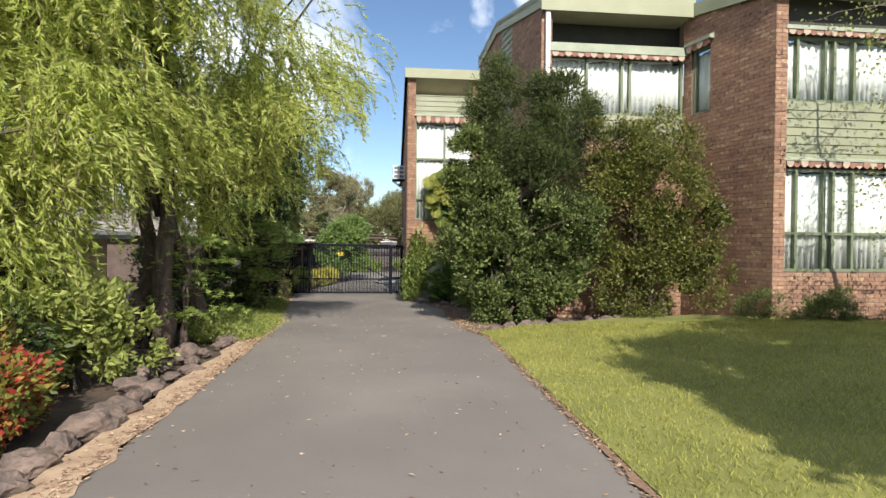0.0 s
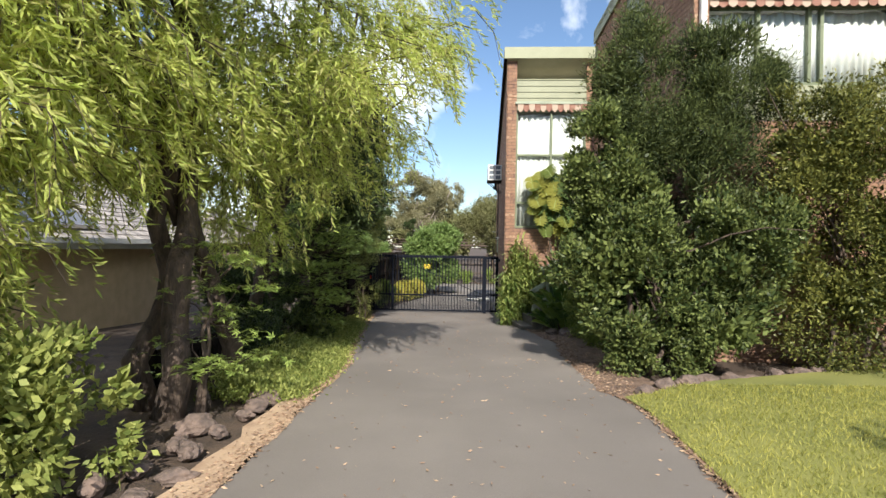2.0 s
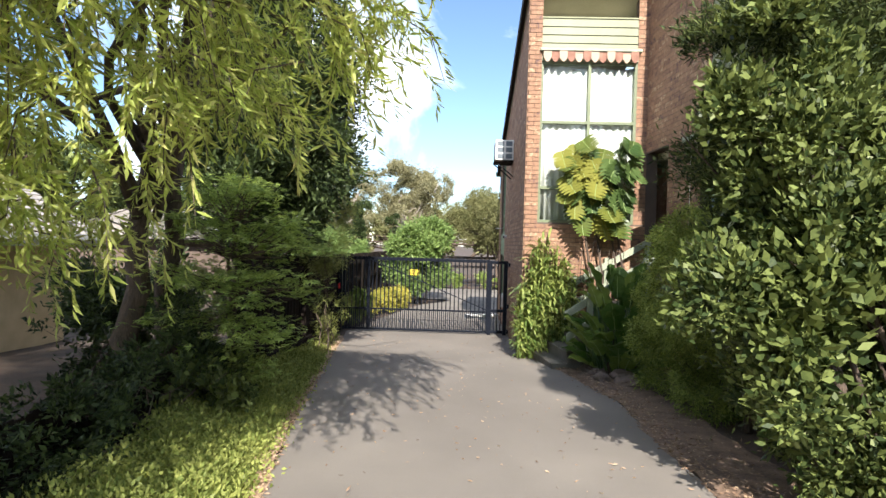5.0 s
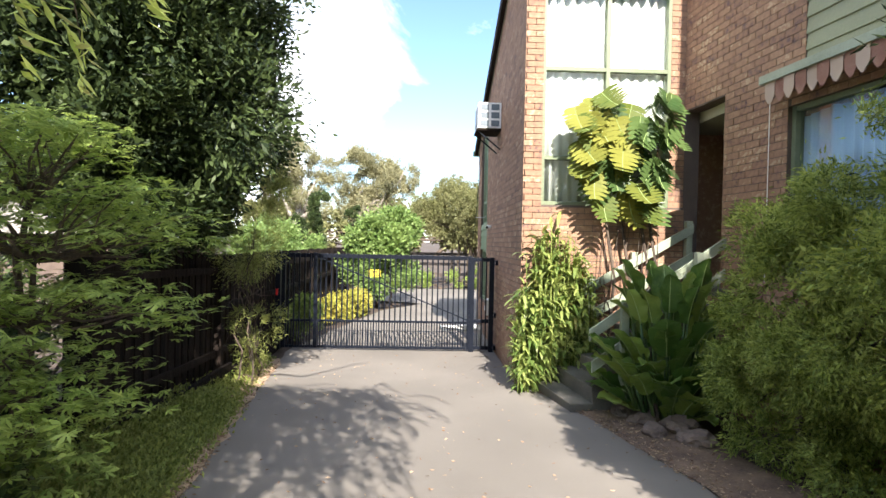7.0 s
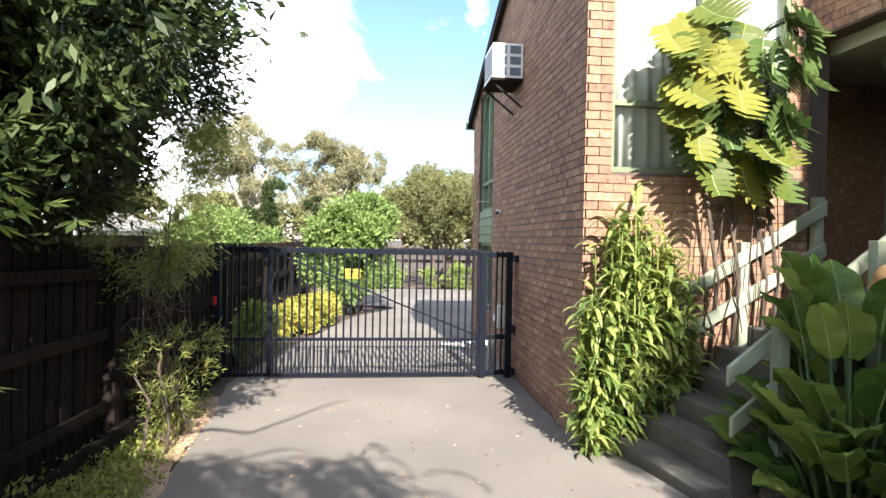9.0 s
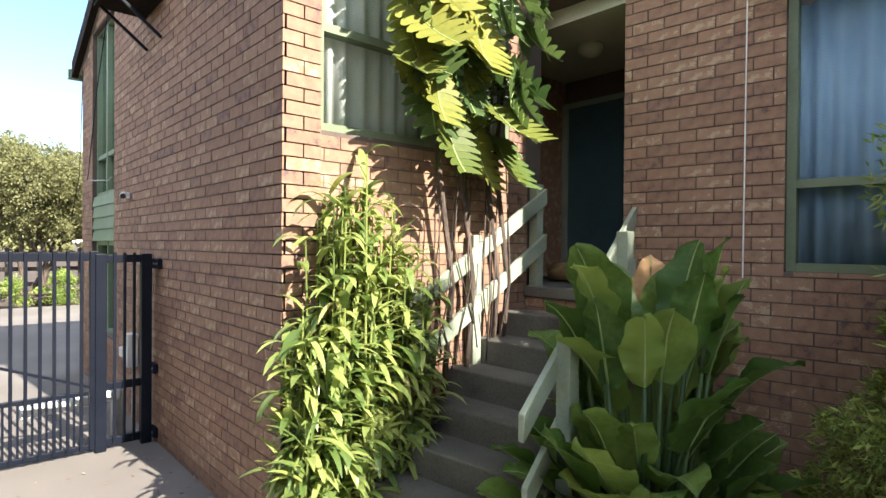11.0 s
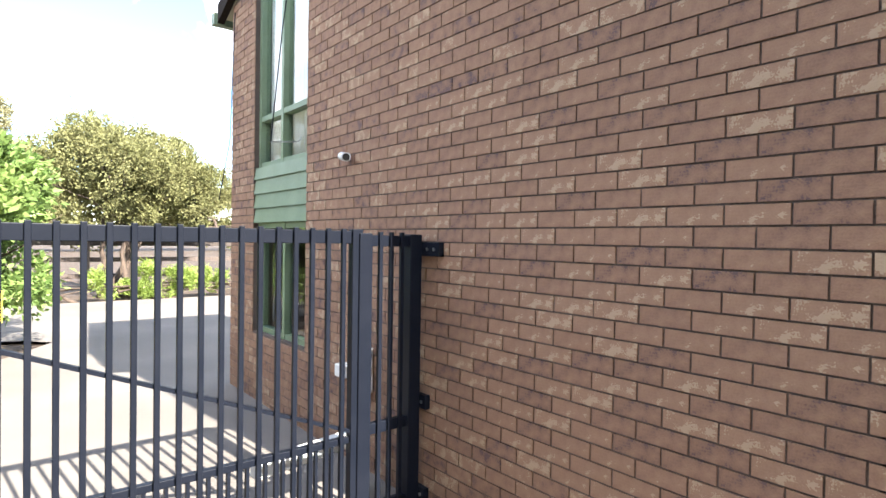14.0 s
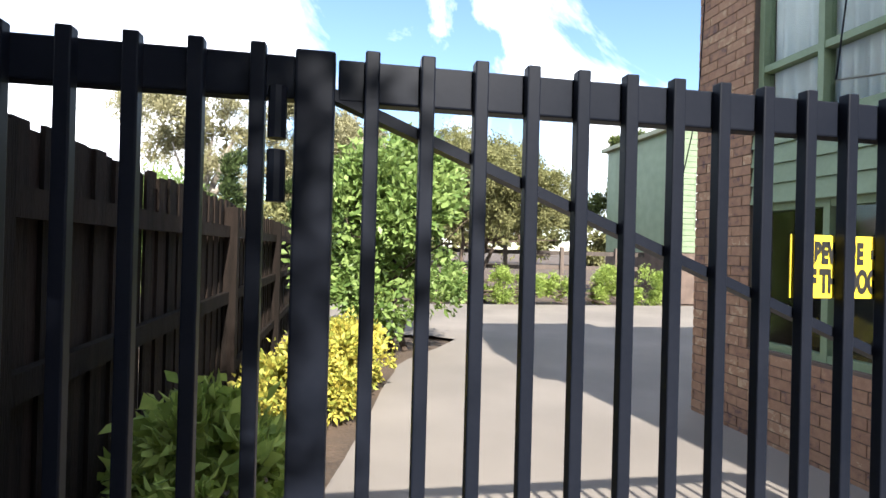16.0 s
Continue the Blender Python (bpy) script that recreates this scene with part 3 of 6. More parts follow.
def build_block_a():
    # drive-side wall, in shade; outer face to the left of the walk
    L = 6.5
    prof = [(L - y, z) for y, z in reversed(ROOF_A)]
    brick_wall("wall_drive_side", (0, L), (0, 0), -0.05, prof, 0.25, "brown brick side wall along the driveway, in shade",
               openings=[(L - 5.78, L - 4.46, 0.74, 4.75)], singles=(3.3, 6.5, 0.55, 2.62), seed=4)
    siding("wall_side_panel", (0.02, 5.78), (0.02, 4.46), 1.92, 2.52, M_DKGREEN, "green horizontal boards between two side windows", 0.155)
    window((0.06, 5.78), (0.06, 4.46), 2.52, 4.78, [0.62], [3.05], "tall green-framed upper side window with pale curtains", M_DKGREEN, "white curtain hanging in the upper side window")
    window((0.06, 5.78), (0.06, 4.46), 0.74, 1.92, [0.70], [], "green-framed lower side window with dark glass", M_DKGREEN)
    # front pillar and front wall under the window
    brick_wall("wall_front_pillar", (0, 0), (0.25, 0), -0.05, [(0, 7.16), (0.25, 7.16)], 0.2, "sunlit brick pillar at the driveway corner", seed=8)
    brick_wall("wall_front", (0.25, 0.03), (2.33, 0.03), -0.05, [(0, 2.64), (2.2, 2.64)], 0.2, "brick wall below the front window", seed=9)
    window((0.25, 0.06), (2.12, 0.06), 2.64, 5.78, [0.95], [3.32, 4.60], "tall front window in narrow green frames", M_FRAME, "white net curtain filling the front window")
    brick_wall("wall_front_jamb", (2.12, 0.05), (2.33, 0.05), 2.64, [(0, 7.1), (0.3, 7.1)], 0.2, "narrow brick jamb beside the front window", seed=10)
    siding("wall_front_panel", (0.25, 0.08), (2.12, 0.08), 5.98, 6.66, M_GREEN, "pale green boards above the front window", 0.16)
    structure(part("trim_lintel", Geo().box((0.25, 0.02, 5.78), (2.12, 0.14, 5.98)), M_GREEN), "green timber board over the window", "trim")
    awning((0.28, 0.04), (2.10, 0.04), 6.0, "brown and cream striped canvas awning rolled up over the front window", 0.22, 0.05, 0.12)
    # shade below the eave painted as the wall's own dark tone
    structure(part("wall_clerestory", Geo().box((0.25, 0.7, 6.6), (2.4, 0.8, 7.2)), M_EAVE_SHADE), "boarded wall set back under the eave, shade put into its colour", "wall")
    structure(part("wall_panel_ledge", Geo().box((0.25, 0.2, 6.6), (2.12, 0.72, 6.66)), M_SOFFIT), "ledge behind the boards", "ledge")
    # roof: falls to the rear
    g = Geo()
    g.hexa([(-0.02, -0.12, 7.16), (2.45, -0.12, 7.16), (2.45, 6.75, 4.42), (-0.02, 6.75, 4.42), (-0.02, -0.12, 7.42), (2.45, -0.12, 7.42), (2.45, 6.75, 4.60), (-0.02, 6.75, 4.60)])
    r = structure(part("roof_front_block", g, M_SOFFIT), "low sloping roof of the front block", "roof")
    part("fascia", Geo().box((-0.10, -0.16, 7.14), (2.42, -0.12, 7.44)), M_FASCIA, r, "pale olive painted fascia board")
    g = Geo()
    g.hexa([(-0.10, -0.12, 7.15), (-0.02, -0.12, 7.15), (-0.02, 6.8, 4.38), (-0.10, 6.8, 4.38), (-0.10, -0.12, 7.43), (-0.02, -0.12, 7.43), (-0.02, 6.8, 4.60), (-0.10, 6.8, 4.60)])
    part("barge_board", g, M_FENCE, r, "dark barge board along the roof slope")
    part("gutter", Geo().box((-0.14, 6.8, 4.36), (2.45, 6.9, 4.5)), M_DKGREEN, r)
    # unseen rear wall and floor that close the block against leaking light
    structure(part("wall_rear", Geo().box((0.25, 6.28, 0), (8.0, 6.5, 4.42)), M_MORTAR), "rear wall of the front block", "wall")
    structure(part("floor_upper", Geo().box((0.25, 0.62, 2.3), (2.2, 6.2, 2.4)), M_UNLIT_ROOM), "upper floor behind the front window", "floor")


build_block_a()

RW0, RW1 = (2.33, 0.05), (2.86, -5.35)
RWL = math.dist(RW0, RW1)


def on_return(s, out=0.0):
    """A point on the first return wall, s metres from the front window."""
    u = ((RW1[0] - RW0[0]) / RWL, (RW1[1] - RW0[1]) / RWL)
    return (RW0[0] + u[0] * s + u[1] * out, RW0[1] + u[1] * s - u[0] * out)


PORCH_Z = 1.55


def build_block_b():
    top = [(0.0, 7.75), (2.0, 8.15), (RWL, 7.45)]
    brick_wall("wall_return", RW0, RW1, 0.0, top, 0.22, "brick return wall with the porch opening, in shade",
               openings=[(0.02, 0.93, PORCH_Z, 4.02), (2.02, 3.30, 1.75, 3.62), (2.25, 3.30, 4.0, 8.2)], singles=(1.0, 2.3, 1.9, 3.7), seed=12)
    siding("wall_return_panel", on_return(2.25, -0.02), on_return(3.30, -0.02), 3.98, 8.1, M_GREEN, "green horizontal boards above the return window", 0.17)
    window(on_return(2.02, -0.06), on_return(3.30, -0.06), 1.75, 3.62, [], [2.32], "green-framed window beside the porch", M_FRAME, "pale blue curtain in the window beside the porch", M_BLUECURT)
    awning(on_return(1.92, 0.02), on_return(3.52, 0.02), 3.98, "canvas awning rolled up over the window beside the porch", 0.24, 0.10, 0.22)
    # gable roof over the return wall
    g = Geo()
    a, k, b = on_return(0, 0.06), on_return(2.0, 0.06), on_return(RWL + 0.15, 0.06)
    for (p, zp), (q, zq) in (((a, 7.75), (k, 8.15)), ((k, 8.15), (b, 7.45))):
        g.hexa([(p[0], p[1], zp), (q[0], q[1], zq), (9.0, q[1], zq), (9.0, p[1], zp), (p[0], p[1], zp + 0.1), (q[0], q[1], zq + 0.1), (9.0, q[1], zq + 0.1), (9.0, p[1], zp + 0.1)])
    r = structure(part("roof_middle_block", g, M_SOFFIT), "roof of the middle block", "roof")
    g = Geo()
    for (p, zp), (q, zq) in (((a, 7.75), (k, 8.15)), ((k, 8.15), (b, 7.45))):
        u = Vector((q[0] - p[0], q[1] - p[1], 0)).normalized()
        o = Vector((u.y, -u.x, 0)) * 0.03
        g.hexa([(p[0], p[1], zp - 0.18), (q[0], q[1], zq - 0.18), (q[0] - o.x, q[1] - o.y, zq - 0.18), (p[0] - o.x, p[1] - o.y, zp - 0.18),
                (p[0], p[1], zp + 0.16), (q[0], q[1], zq + 0.16), (q[0] - o.x, q[1] - o.y, zq + 0.16), (p[0] - o.x, p[1] - o.y, zp + 0.16)])
    part("barge_board", g, M_FASCIA, r, "pale olive barge board")
    fx0, fy = on_return(RWL)
    part("fascia", Geo().box((fx0 - 0.06, fy - 0.2, 7.2), (6.45, fy - 0.16, 7.6)), M_FASCIA, r, "pale olive painted fascia board")
    # second front, recessed under its eave
    brick_wall("wall_second_pillar", (2.86, -5.36), (3.10, -5.36), 0.2, [(0, 7.3), (0.3, 7.3)], 0.2, "brick pillar end of the middle block", seed=13)
    # too shallow to fall in shade, so the boards are coloured as shaded
    structure(part("wall_second_boards", Geo().box((3.10, -4.75, 6.2), (6.5, -4.65, 7.6)), M_EAVE_SHADE), "boards under the eave with the recess shade in their colour", "wall")
    siding("wall_second_panel", (3.10, -5.22), (6.35, -5.22), 4.35, 4.95, M_GREEN, "pale green boards below the upper window", 0.16)
    brick_wall("wall_second_base", (3.10, -5.25), (6.35, -5.25), 0.2, [(0, 4.35), (3.5, 4.35)], 0.2, "brick wall of the middle block behind the shrubs", seed=14)
    window((3.10, -5.2), (6.35, -5.2), 4.95, 6.32, [0.9, 1.75, 1.95], [], "wide upper window with net curtains under the eave", M_FRAME, "white net curtain in the wide upper window")
    structure(part("wall_second_soffit", Geo().box((2.95, -5.5, 7.22), (6.4, -4.6, 7.26)), M_SOFFIT), "eave soffit", "soffit")
    awning((3.12, -5.24), (6.30, -5.24), 6.55, "canvas awning rolled up along the wide upper window", 0.12, 0.2, 0.14)
    dp = thing("downpipe", "white painted downpipe on the brick pillar", "downpipe", (2.98, -5.46, 0.4))
    part("pipe", Geo().box((-0.05, -0.04, 0), (0.05, 0.06, 6.85)), M_WHITE, dp, bevel=0.01)


build_block_b()


def build_block_c():
    p0, p1 = (6.38, -5.2), (6.98, -7.55)
    L = math.dist(p0, p1)
    brick_wall("wall_third_return", p0, p1, 0.2, [(0, 7.35), (L, 6.95)], 0.22, "brown brick return wall of the nearest block",
               openings=[(0.25, 0.80, 4.95, 6.45)], seed=15)

    def at(s, o):
        return (p0[0] + (p1[0] - p0[0]) / L * s + (p1[1] - p0[1]) / L * o, p0[1] + (p1[1] - p0[1]) / L * s - (p1[0] - p0[0]) / L * o)
    window(at(0.25, -0.06), at(0.80, -0.06), 4.95, 6.45, [], [], "narrow upper side window", M_FRAME, "white curtain in the narrow side window")
    awning(at(0.2, 0.01), at(0.85, 0.01), 6.62, "small rolled canvas awning over the narrow window", 0.16, 0.08, 0.14)
    brick_wall("wall_third_pillar", (6.98, -7.56), (7.22, -7.56), 0.2, [(0, 6.9), (0.3, 6.9)], 0.2, "sunlit brick pillar of the nearest block", seed=16)
    brick_wall("wall_third_base", (7.22, -7.5), (15.0, -7.5), 0.2, [(0, 1.42), (8, 1.42)], 0.2, "low brick wall under the ground-floor windows", seed=17)
    muls = [0.32, 0.92, 1.12, 1.55, 2.6, 2.8, 3.8, 4.9]
    window((7.22, -7.46), (15.0, -7.46), 1.42, 3.48, muls, [2.18], "ground-floor windows in green frames with white curtains", M_FRAME, "white net curtain in the ground-floor windows")
    siding("wall_third_panel", (7.22, -7.48), (15.0, -7.48), 3.62, 4.82, M_GREEN, "pale green boards between the storeys", 0.17)
    awning((7.25, -7.48), (15.0, -7.48), 3.66, "brown and cream canvas awning rolled up between the storeys", 0.13, 0.04, 0.1)
    window((7.22, -7.44), (15.0, -7.44), 4.82, 6.12, muls, [], "upper windows in green frames with net curtains", M_FRAME, "white net curtain in the upper windows")
    # eave shade carried by the board colour here as well
    structure(part("wall_third_head", Geo().box((7.22, -7.3, 6.12), (15.0, -7.2, 6.95)), M_EAVE_SHADE), "boards under the eave with the recess shade in their colour", "wall")
    awning((7.25, -7.46), (15.0, -7.46), 6.3, "canvas awning rolled up under the eave", 0.11, 0.08, 0.12)
    g = Geo()
    g.hexa([(6.9, -7.75, 6.9), (15.2, -7.75, 6.9), (15.2, -5.0, 7.4), (6.3, -5.0, 7.4), (6.9, -7.75, 7.1), (15.2, -7.75, 7.1), (15.2, -5.0, 7.6), (6.3, -5.0, 7.6)])
    r = structure(part("roof_near_block", g, M_SOFFIT), "roof of the nearest block", "roof")
    part("fascia", Geo().box((6.88, -7.8, 6.86), (15.2, -7.75, 7.14)), M_FASCIA, r, "pale olive painted fascia board")
    g = Geo()
    g.hexa([(6.90, -7.78, 6.86), (6.94, -7.78, 6.86), (6.34, -5.1, 7.3), (6.30, -5.1, 7.3), (6.90, -7.78, 7.14), (6.94, -7.78, 7.14), (6.34, -5.1, 7.6), (6.30, -5.1, 7.6)])
    part("barge_board", g, M_FASCIA, r, "pale olive barge board")
    # added solid mass, never in view, that stops light leaking through the building
    structure(part("wall_light_block", Geo().box((9.0, -6.9, 0), (15.0, 6.3, 6.8)), M_MORTAR), "unseen inner mass added to keep light out of the building", "wall")


build_block_c()

# ---- porch and steps ----


def build_porch():
    # porch floor, side walls, ceiling
    structure(part("floor_porch", Geo().box((2.32, -1.05, PORCH_Z - 0.16), (4.6, 0.9, PORCH_Z)), M_CONC), "worn concrete porch floor", "floor")
    structure(part("wall_porch_right", Geo().box((2.66, -1.25, 0), (4.5, -1.05, 4.1)), M_BRICK), "shaded brick side of the porch", "wall")
    structure(part("wall_porch_left", Geo().box((2.55, 0.9, 0), (4.5, 1.1, 4.1)), M_BRICK), "shaded brick side of the porch", "wall")
    structure(part("wall_porch_jamb", Geo().box((2.33, 0.06, 0), (2.55, 1.1, 4.1)), M_BRICK), "brick jamb inside the porch", "wall")
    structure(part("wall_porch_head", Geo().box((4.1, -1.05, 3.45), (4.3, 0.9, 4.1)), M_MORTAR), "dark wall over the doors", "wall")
    structure(part("ceiling_porch", Geo().box((2.58, -1.1, 3.88), (4.4, 1.0, 4.1)), M_SOFFIT), "cream painted porch ceiling", "ceiling")
    d = thing("door_1", "dark screened front door, shut", "door", (4.05, -0.62, PORCH_Z), kind="structure")
    part("door_frame", Geo().box((0, -0.43, 0), (0.1, -0.36, 2.06)).box((0, 0.36, 0), (0.1, 0.43, 2.06)).box((0, -0.36, 2.0), (0.1, 0.36, 2.06)), M_FRAME, d)
    part("door_leaf", Geo().box((0.03, -0.355, 0.01), (0.07, 0.355, 1.99)), M_DOOR, d)
    part("door_handle", Geo().tube([(0.02, 0.29, 0.95), (-0.03, 0.29, 0.95), (-0.03, 0.2, 0.95)], 0.011), M_METAL, d, "steel lever handle")
    s = thing("window_side_panel", "blue-green glazed side panel beside the front door", "side panel", (4.05, 0.28, PORCH_Z), kind="structure")
    part("panel", Geo().box((0.03, -0.44, 0.03), (0.06, 0.55, 2.0)), M_TEAL, s)
    part("window_frame", Geo().box((0, -0.47, 0), (0.1, -0.43, 2.06)).box((0, 0.55, 0), (0.1, 0.62, 2.06)).box((0, -0.43, 2.0), (0.1, 0.55, 2.06)), M_SAGE, s)
    m = thing("doormat", "worn brown doormat on the porch floor", "doormat", (3.45, -0.45, PORCH_Z))
    part("pile", Geo().box((-0.25, -0.4, 0), (0.25, 0.4, 0.02)), M_MAT, m, bevel=0.006)
    lamp = thing("ceiling_lamp", "round frosted glass lamp on the porch ceiling, unlit", "ceiling lamp", (3.2, -0.05, 3.88))
    g = Geo()
    g.tube([(0, 0, 0), (0, 0, -0.04), (0, 0, -0.08), (0, 0, -0.11), (0, 0, -0.125)], [0.12, 0.13, 0.11, 0.065, 0.02], 18)
    part("shade", g, M_SOFFIT, lamp, "frosted glass shade", smooth=True)
    # toy dog on a log at the door
    g = Geo()
    g.tube([(0, 0.22, 0.09), (0, 0.1, 0.1), (0, -0.15, 0.1), (0, -0.17, 0.09)], [0.075, 0.09, 0.09, 0.07], 12)
    g.tube([(0, -0.12, 0.15), (0, -0.12, 0.22), (0, -0.12, 0.28), (0, -0.12, 0.32)], [0.075, 0.08, 0.07, 0.03], 10)
    g.tube([(-0.06, -0.12, 0.26), (-0.11, -0.12, 0.25)], [0.04, 0.025], 8)
    for dy in (-0.16, -0.08):
        g.tube([(0, dy, 0.30), (0, dy * 1.05 - 0.005, 0.37)], [0.022, 0.004], 6)
    dog = part("dog_figurine", g, M_WICKER, smooth=True)
    dog.location = (3.0, 0.02, PORCH_Z)
    tagged(dog, "small tan pottery animal with a log on the porch", "figurine")


build_porch()
STEP_N = 8
STEP_H = PORCH_Z / STEP_N
STEP_X0, STEP_G = 0.15, 0.30


def step_side(x):
    """The open side of the steps: they narrow a little towards the porch."""
    return -1.42 + 0.24 * min(max(x - 0.4, 0.0), 2.2)


def build_steps():
    st = thing("steps", "worn grey concrete steps climbing to the porch", "steps", kind="structure")

    def nose(i, y):
        """The front edge of a step: the lower ones fan out towards the drive."""
        return STEP_X0 + i * STEP_G - 0.15 * y * (1 - i / 7)
    for i in range(STEP_N - 1):
        z1 = (i + 1) * STEP_H
        g = Geo()
        ya = step_side(nose(i, -1.3))
        yb = step_side(nose(i + 1, -1.3))
        xa, xb, xc, xd = nose(i, ya), nose(i + 1, yb) + 0.02, nose(i + 1, 0) + 0.02, nose(i, 0)
        g.hexa([(xa + 0.02, ya, -0.02), (xb, yb, -0.02), (xc, 0.0, -0.02), (xd + 0.02, 0.0, -0.02),
                (xa, ya, z1), (xb, yb, z1), (xc, 0.0, z1), (xd, 0.0, z1)])
        part("step", g, M_CONC, st, bevel=0.014)
    # brick course under the porch edge
    brick_wall("wall_porch_edge", (2.31, 0.0), (2.31, -1.02), PORCH_Z - 0.26, [(0, PORCH_Z - 0.09), (2, PORCH_Z - 0.09)], 0.05, "single brick course under the porch edge", seed=21)
    structure(part("trim_porch_edge", Geo().box((2.27, -1.02, PORCH_Z - 0.09), (2.45, 0.0, PORCH_Z + 0.004)), M_CONC, bevel=0.01), "concrete nosing of the porch", "trim")

    def rail(x0, x1, zr, slope, y_at, side, posts):
        """Two sloping boards on posts. zr: the upper board's middle at x = 2; side: where the posts stand."""
        r = thing("handrail", "sage painted timber handrail beside the steps", "handrail", (0, 0, 0), group="handrails of the steps")
        for off, a in ((0.0, x0), (-0.40, x0 + 0.04)):
            za, zb = zr + (a - 2) * slope + off, zr + (x1 - 2) * slope + off
            ya, yb = y_at(a), y_at(x1)
            g = Geo()
            g.hexa([(a, ya - 0.02, za - 0.07), (x1, yb - 0.02, zb - 0.07), (x1, yb + 0.02, zb - 0.07), (a, ya + 0.02, za - 0.07),
                    (a, ya - 0.02, za + 0.07), (x1, yb - 0.02, zb + 0.07), (x1, yb + 0.02, zb + 0.07), (a, ya + 0.02, za + 0.07)])
            part("rail", g, M_SAGE, r, bevel=0.006)
        for x, base in posts:
            y = y_at(x) + side * 0.068
            part("post", Geo().box((x - 0.045, y - 0.045, base), (x + 0.045, y + 0.045, zr + (x - 2) * slope + 0.13)), M_SAGE, r, bevel=0.006)
    rail(0.75, 2.42, 2.09, 0.59, lambda x: -0.115, 1, ((1.0, 0.35), (1.6, 0.9), (2.38, PORCH_Z)))
    rail(0.57, 2.55, 1.88, 0.61, lambda x: step_side(x) - 0.03, -1, ((1.0, -0.02), (2.0, -0.02)))


build_steps()

# ---- gate ----
GY = 2.67


def build_gate():
    gate = thing("metal_gate", "black powder-coated steel driveway gate, shut", "gate", (-3.42, GY, 0.0))
    x0, x1 = 0.0, 2.90

    def leaf(gate, x0, x1, bars, zt, zb, zm, stiles=2):
        part("top_rail", Geo().box((x0 + 0.04, -0.02, zt - 0.082), (x1 - 0.04, 0.02, zt - 0.006)), M_BLACK, gate, bevel=0.004)
        part("middle_rail", Geo().box((x0 + 0.04, -0.02, zm - 0.02), (x1 - 0.04, 0.02, zm + 0.02)), M_BLACK, gate, bevel=0.004)
        part("bottom_rail", Geo().box((x0 + 0.04, -0.02, zb), (x1 - 0.04, 0.02, zb + 0.05)), M_BLACK, gate, bevel=0.004)
        for x in (x0, x1)[:stiles]:
            part("stile", Geo().box((x - 0.035, -0.03, zb), (x + 0.035, 0.03, zt + 0.005)), M_BLACK, gate, bevel=0.005)
        n = bars
        for i in range(1, n):
            x = x0 + (x1 - x0) * i / n
            part("bar", Geo().box((x - 0.013, -0.045, zb + 0.01), (x + 0.013, -0.018, zt + 0.006)), M_BLACK, gate, bevel=0.003)
            xs = x - (x1 - x0) / n / 2
            part("short_bar", Geo().box((xs - 0.008, -0.015, zb + 0.04), (xs + 0.009, 0.012, zm)), M_BLACK, gate)
    leaf(gate, x0, x1, 29, 1.818, 0.035, 0.55)
    g = Geo()
    g.beam((0.03, 0.0, 1.75), (2.87, 0.0, 0.60), 0.02, 0.038, (0, 1, 0))
    part("brace", g, M_BLACK, gate)
    for z in (1.66, 1.55, 0.5):
        part("hinge", Geo().tube([(-0.062, -0.035, z), (-0.062, -0.035, z + 0.09)], 0.016, 10), M_BLACK, gate)
    # warning sign
    sign = thing("warning_sign", "yellow warning plate with black lettering on the gate bars", "sign", (-2.320, GY - 0.014, 1.460))
    part("plate", Geo().box((-0.118, -0.002, -0.067), (0.118, 0.002, 0.067)), M_YELLOW, sign, bevel=0.001)

    def word(text, x, z, size, w):
        cu = bpy.data.curves.new("lettering", "FONT")
        cu.body, cu.size, cu.align_x, cu.extrude = text, size, "CENTER", 0.0006
        cu.offset = 0.0036
        tmp = bpy.data.objects.new("lettering", cu)
        scene.collection.objects.link(tmp)
        dg = bpy.context.evaluated_depsgraph_get()
        me = bpy.data.meshes.new_from_object(tmp.evaluated_get(dg))
        bpy.data.objects.remove(tmp)
        me.materials.clear()
        me.materials.append(M_INK)
        ob = new("lettering", me)
        ob.parent = sign
        ob.matrix_local = pose(x, -0.0028, z, 90, 0, 0) @ Matrix.Diagonal((w, 1, 1, 1))
        ob["label"] = "black letters"
    word("BEWARE", 0, 0.009, 0.060, 0.52)
    word("OF THE DOG", 0, -0.053, 0.066, 0.49)
    for s in (-1, 1):
        part("corner_mark", Geo().box((s * 0.095 - 0.014, -0.004, 0.018), (s * 0.095 + 0.014, -0.002, 0.026)).box((s * 0.095 - 0.014, -0.004, 0.026), (s * 0.095 - 0.009, -0.002, 0.038)).box((s * 0.095 + 0.009, -0.004, 0.026), (s * 0.095 + 0.014, -0.002, 0.038)), M_INK, sign)
    # narrow fixed panel on the wall side
    fix = thing("gate_side_panel", "narrow fixed black steel panel bolted to the brick wall", "gate panel", (-0.47, GY, 0.0))
    for x in (0.0, 0.375):
        part("post", Geo().box((x - 0.045, -0.045, 0), (x + 0.045, 0.045, 1.80)), M_BLACK, fix, bevel=0.006)
    for z in (0.04, 0.55, 1.72):
        part("rail", Geo().box((0.045, -0.02, z), (0.33, 0.02, z + 0.07)), M_BLACK, fix, bevel=0.004)
    for x in (0.11, 0.19, 0.27):
        part("bar", Geo().box((x - 0.012, -0.04, 0.05), (x + 0.012, -0.016, 1.81)), M_BLACK, fix)
    for z in (1.66, 0.66, 0.05):
        br = part("bracket", Geo().box((0.42, -0.22 if z > 1 else -0.1, z), (0.462, 0.05, z + 0.09)), M_BLACK, fix, bevel=0.004)
        g = Geo()
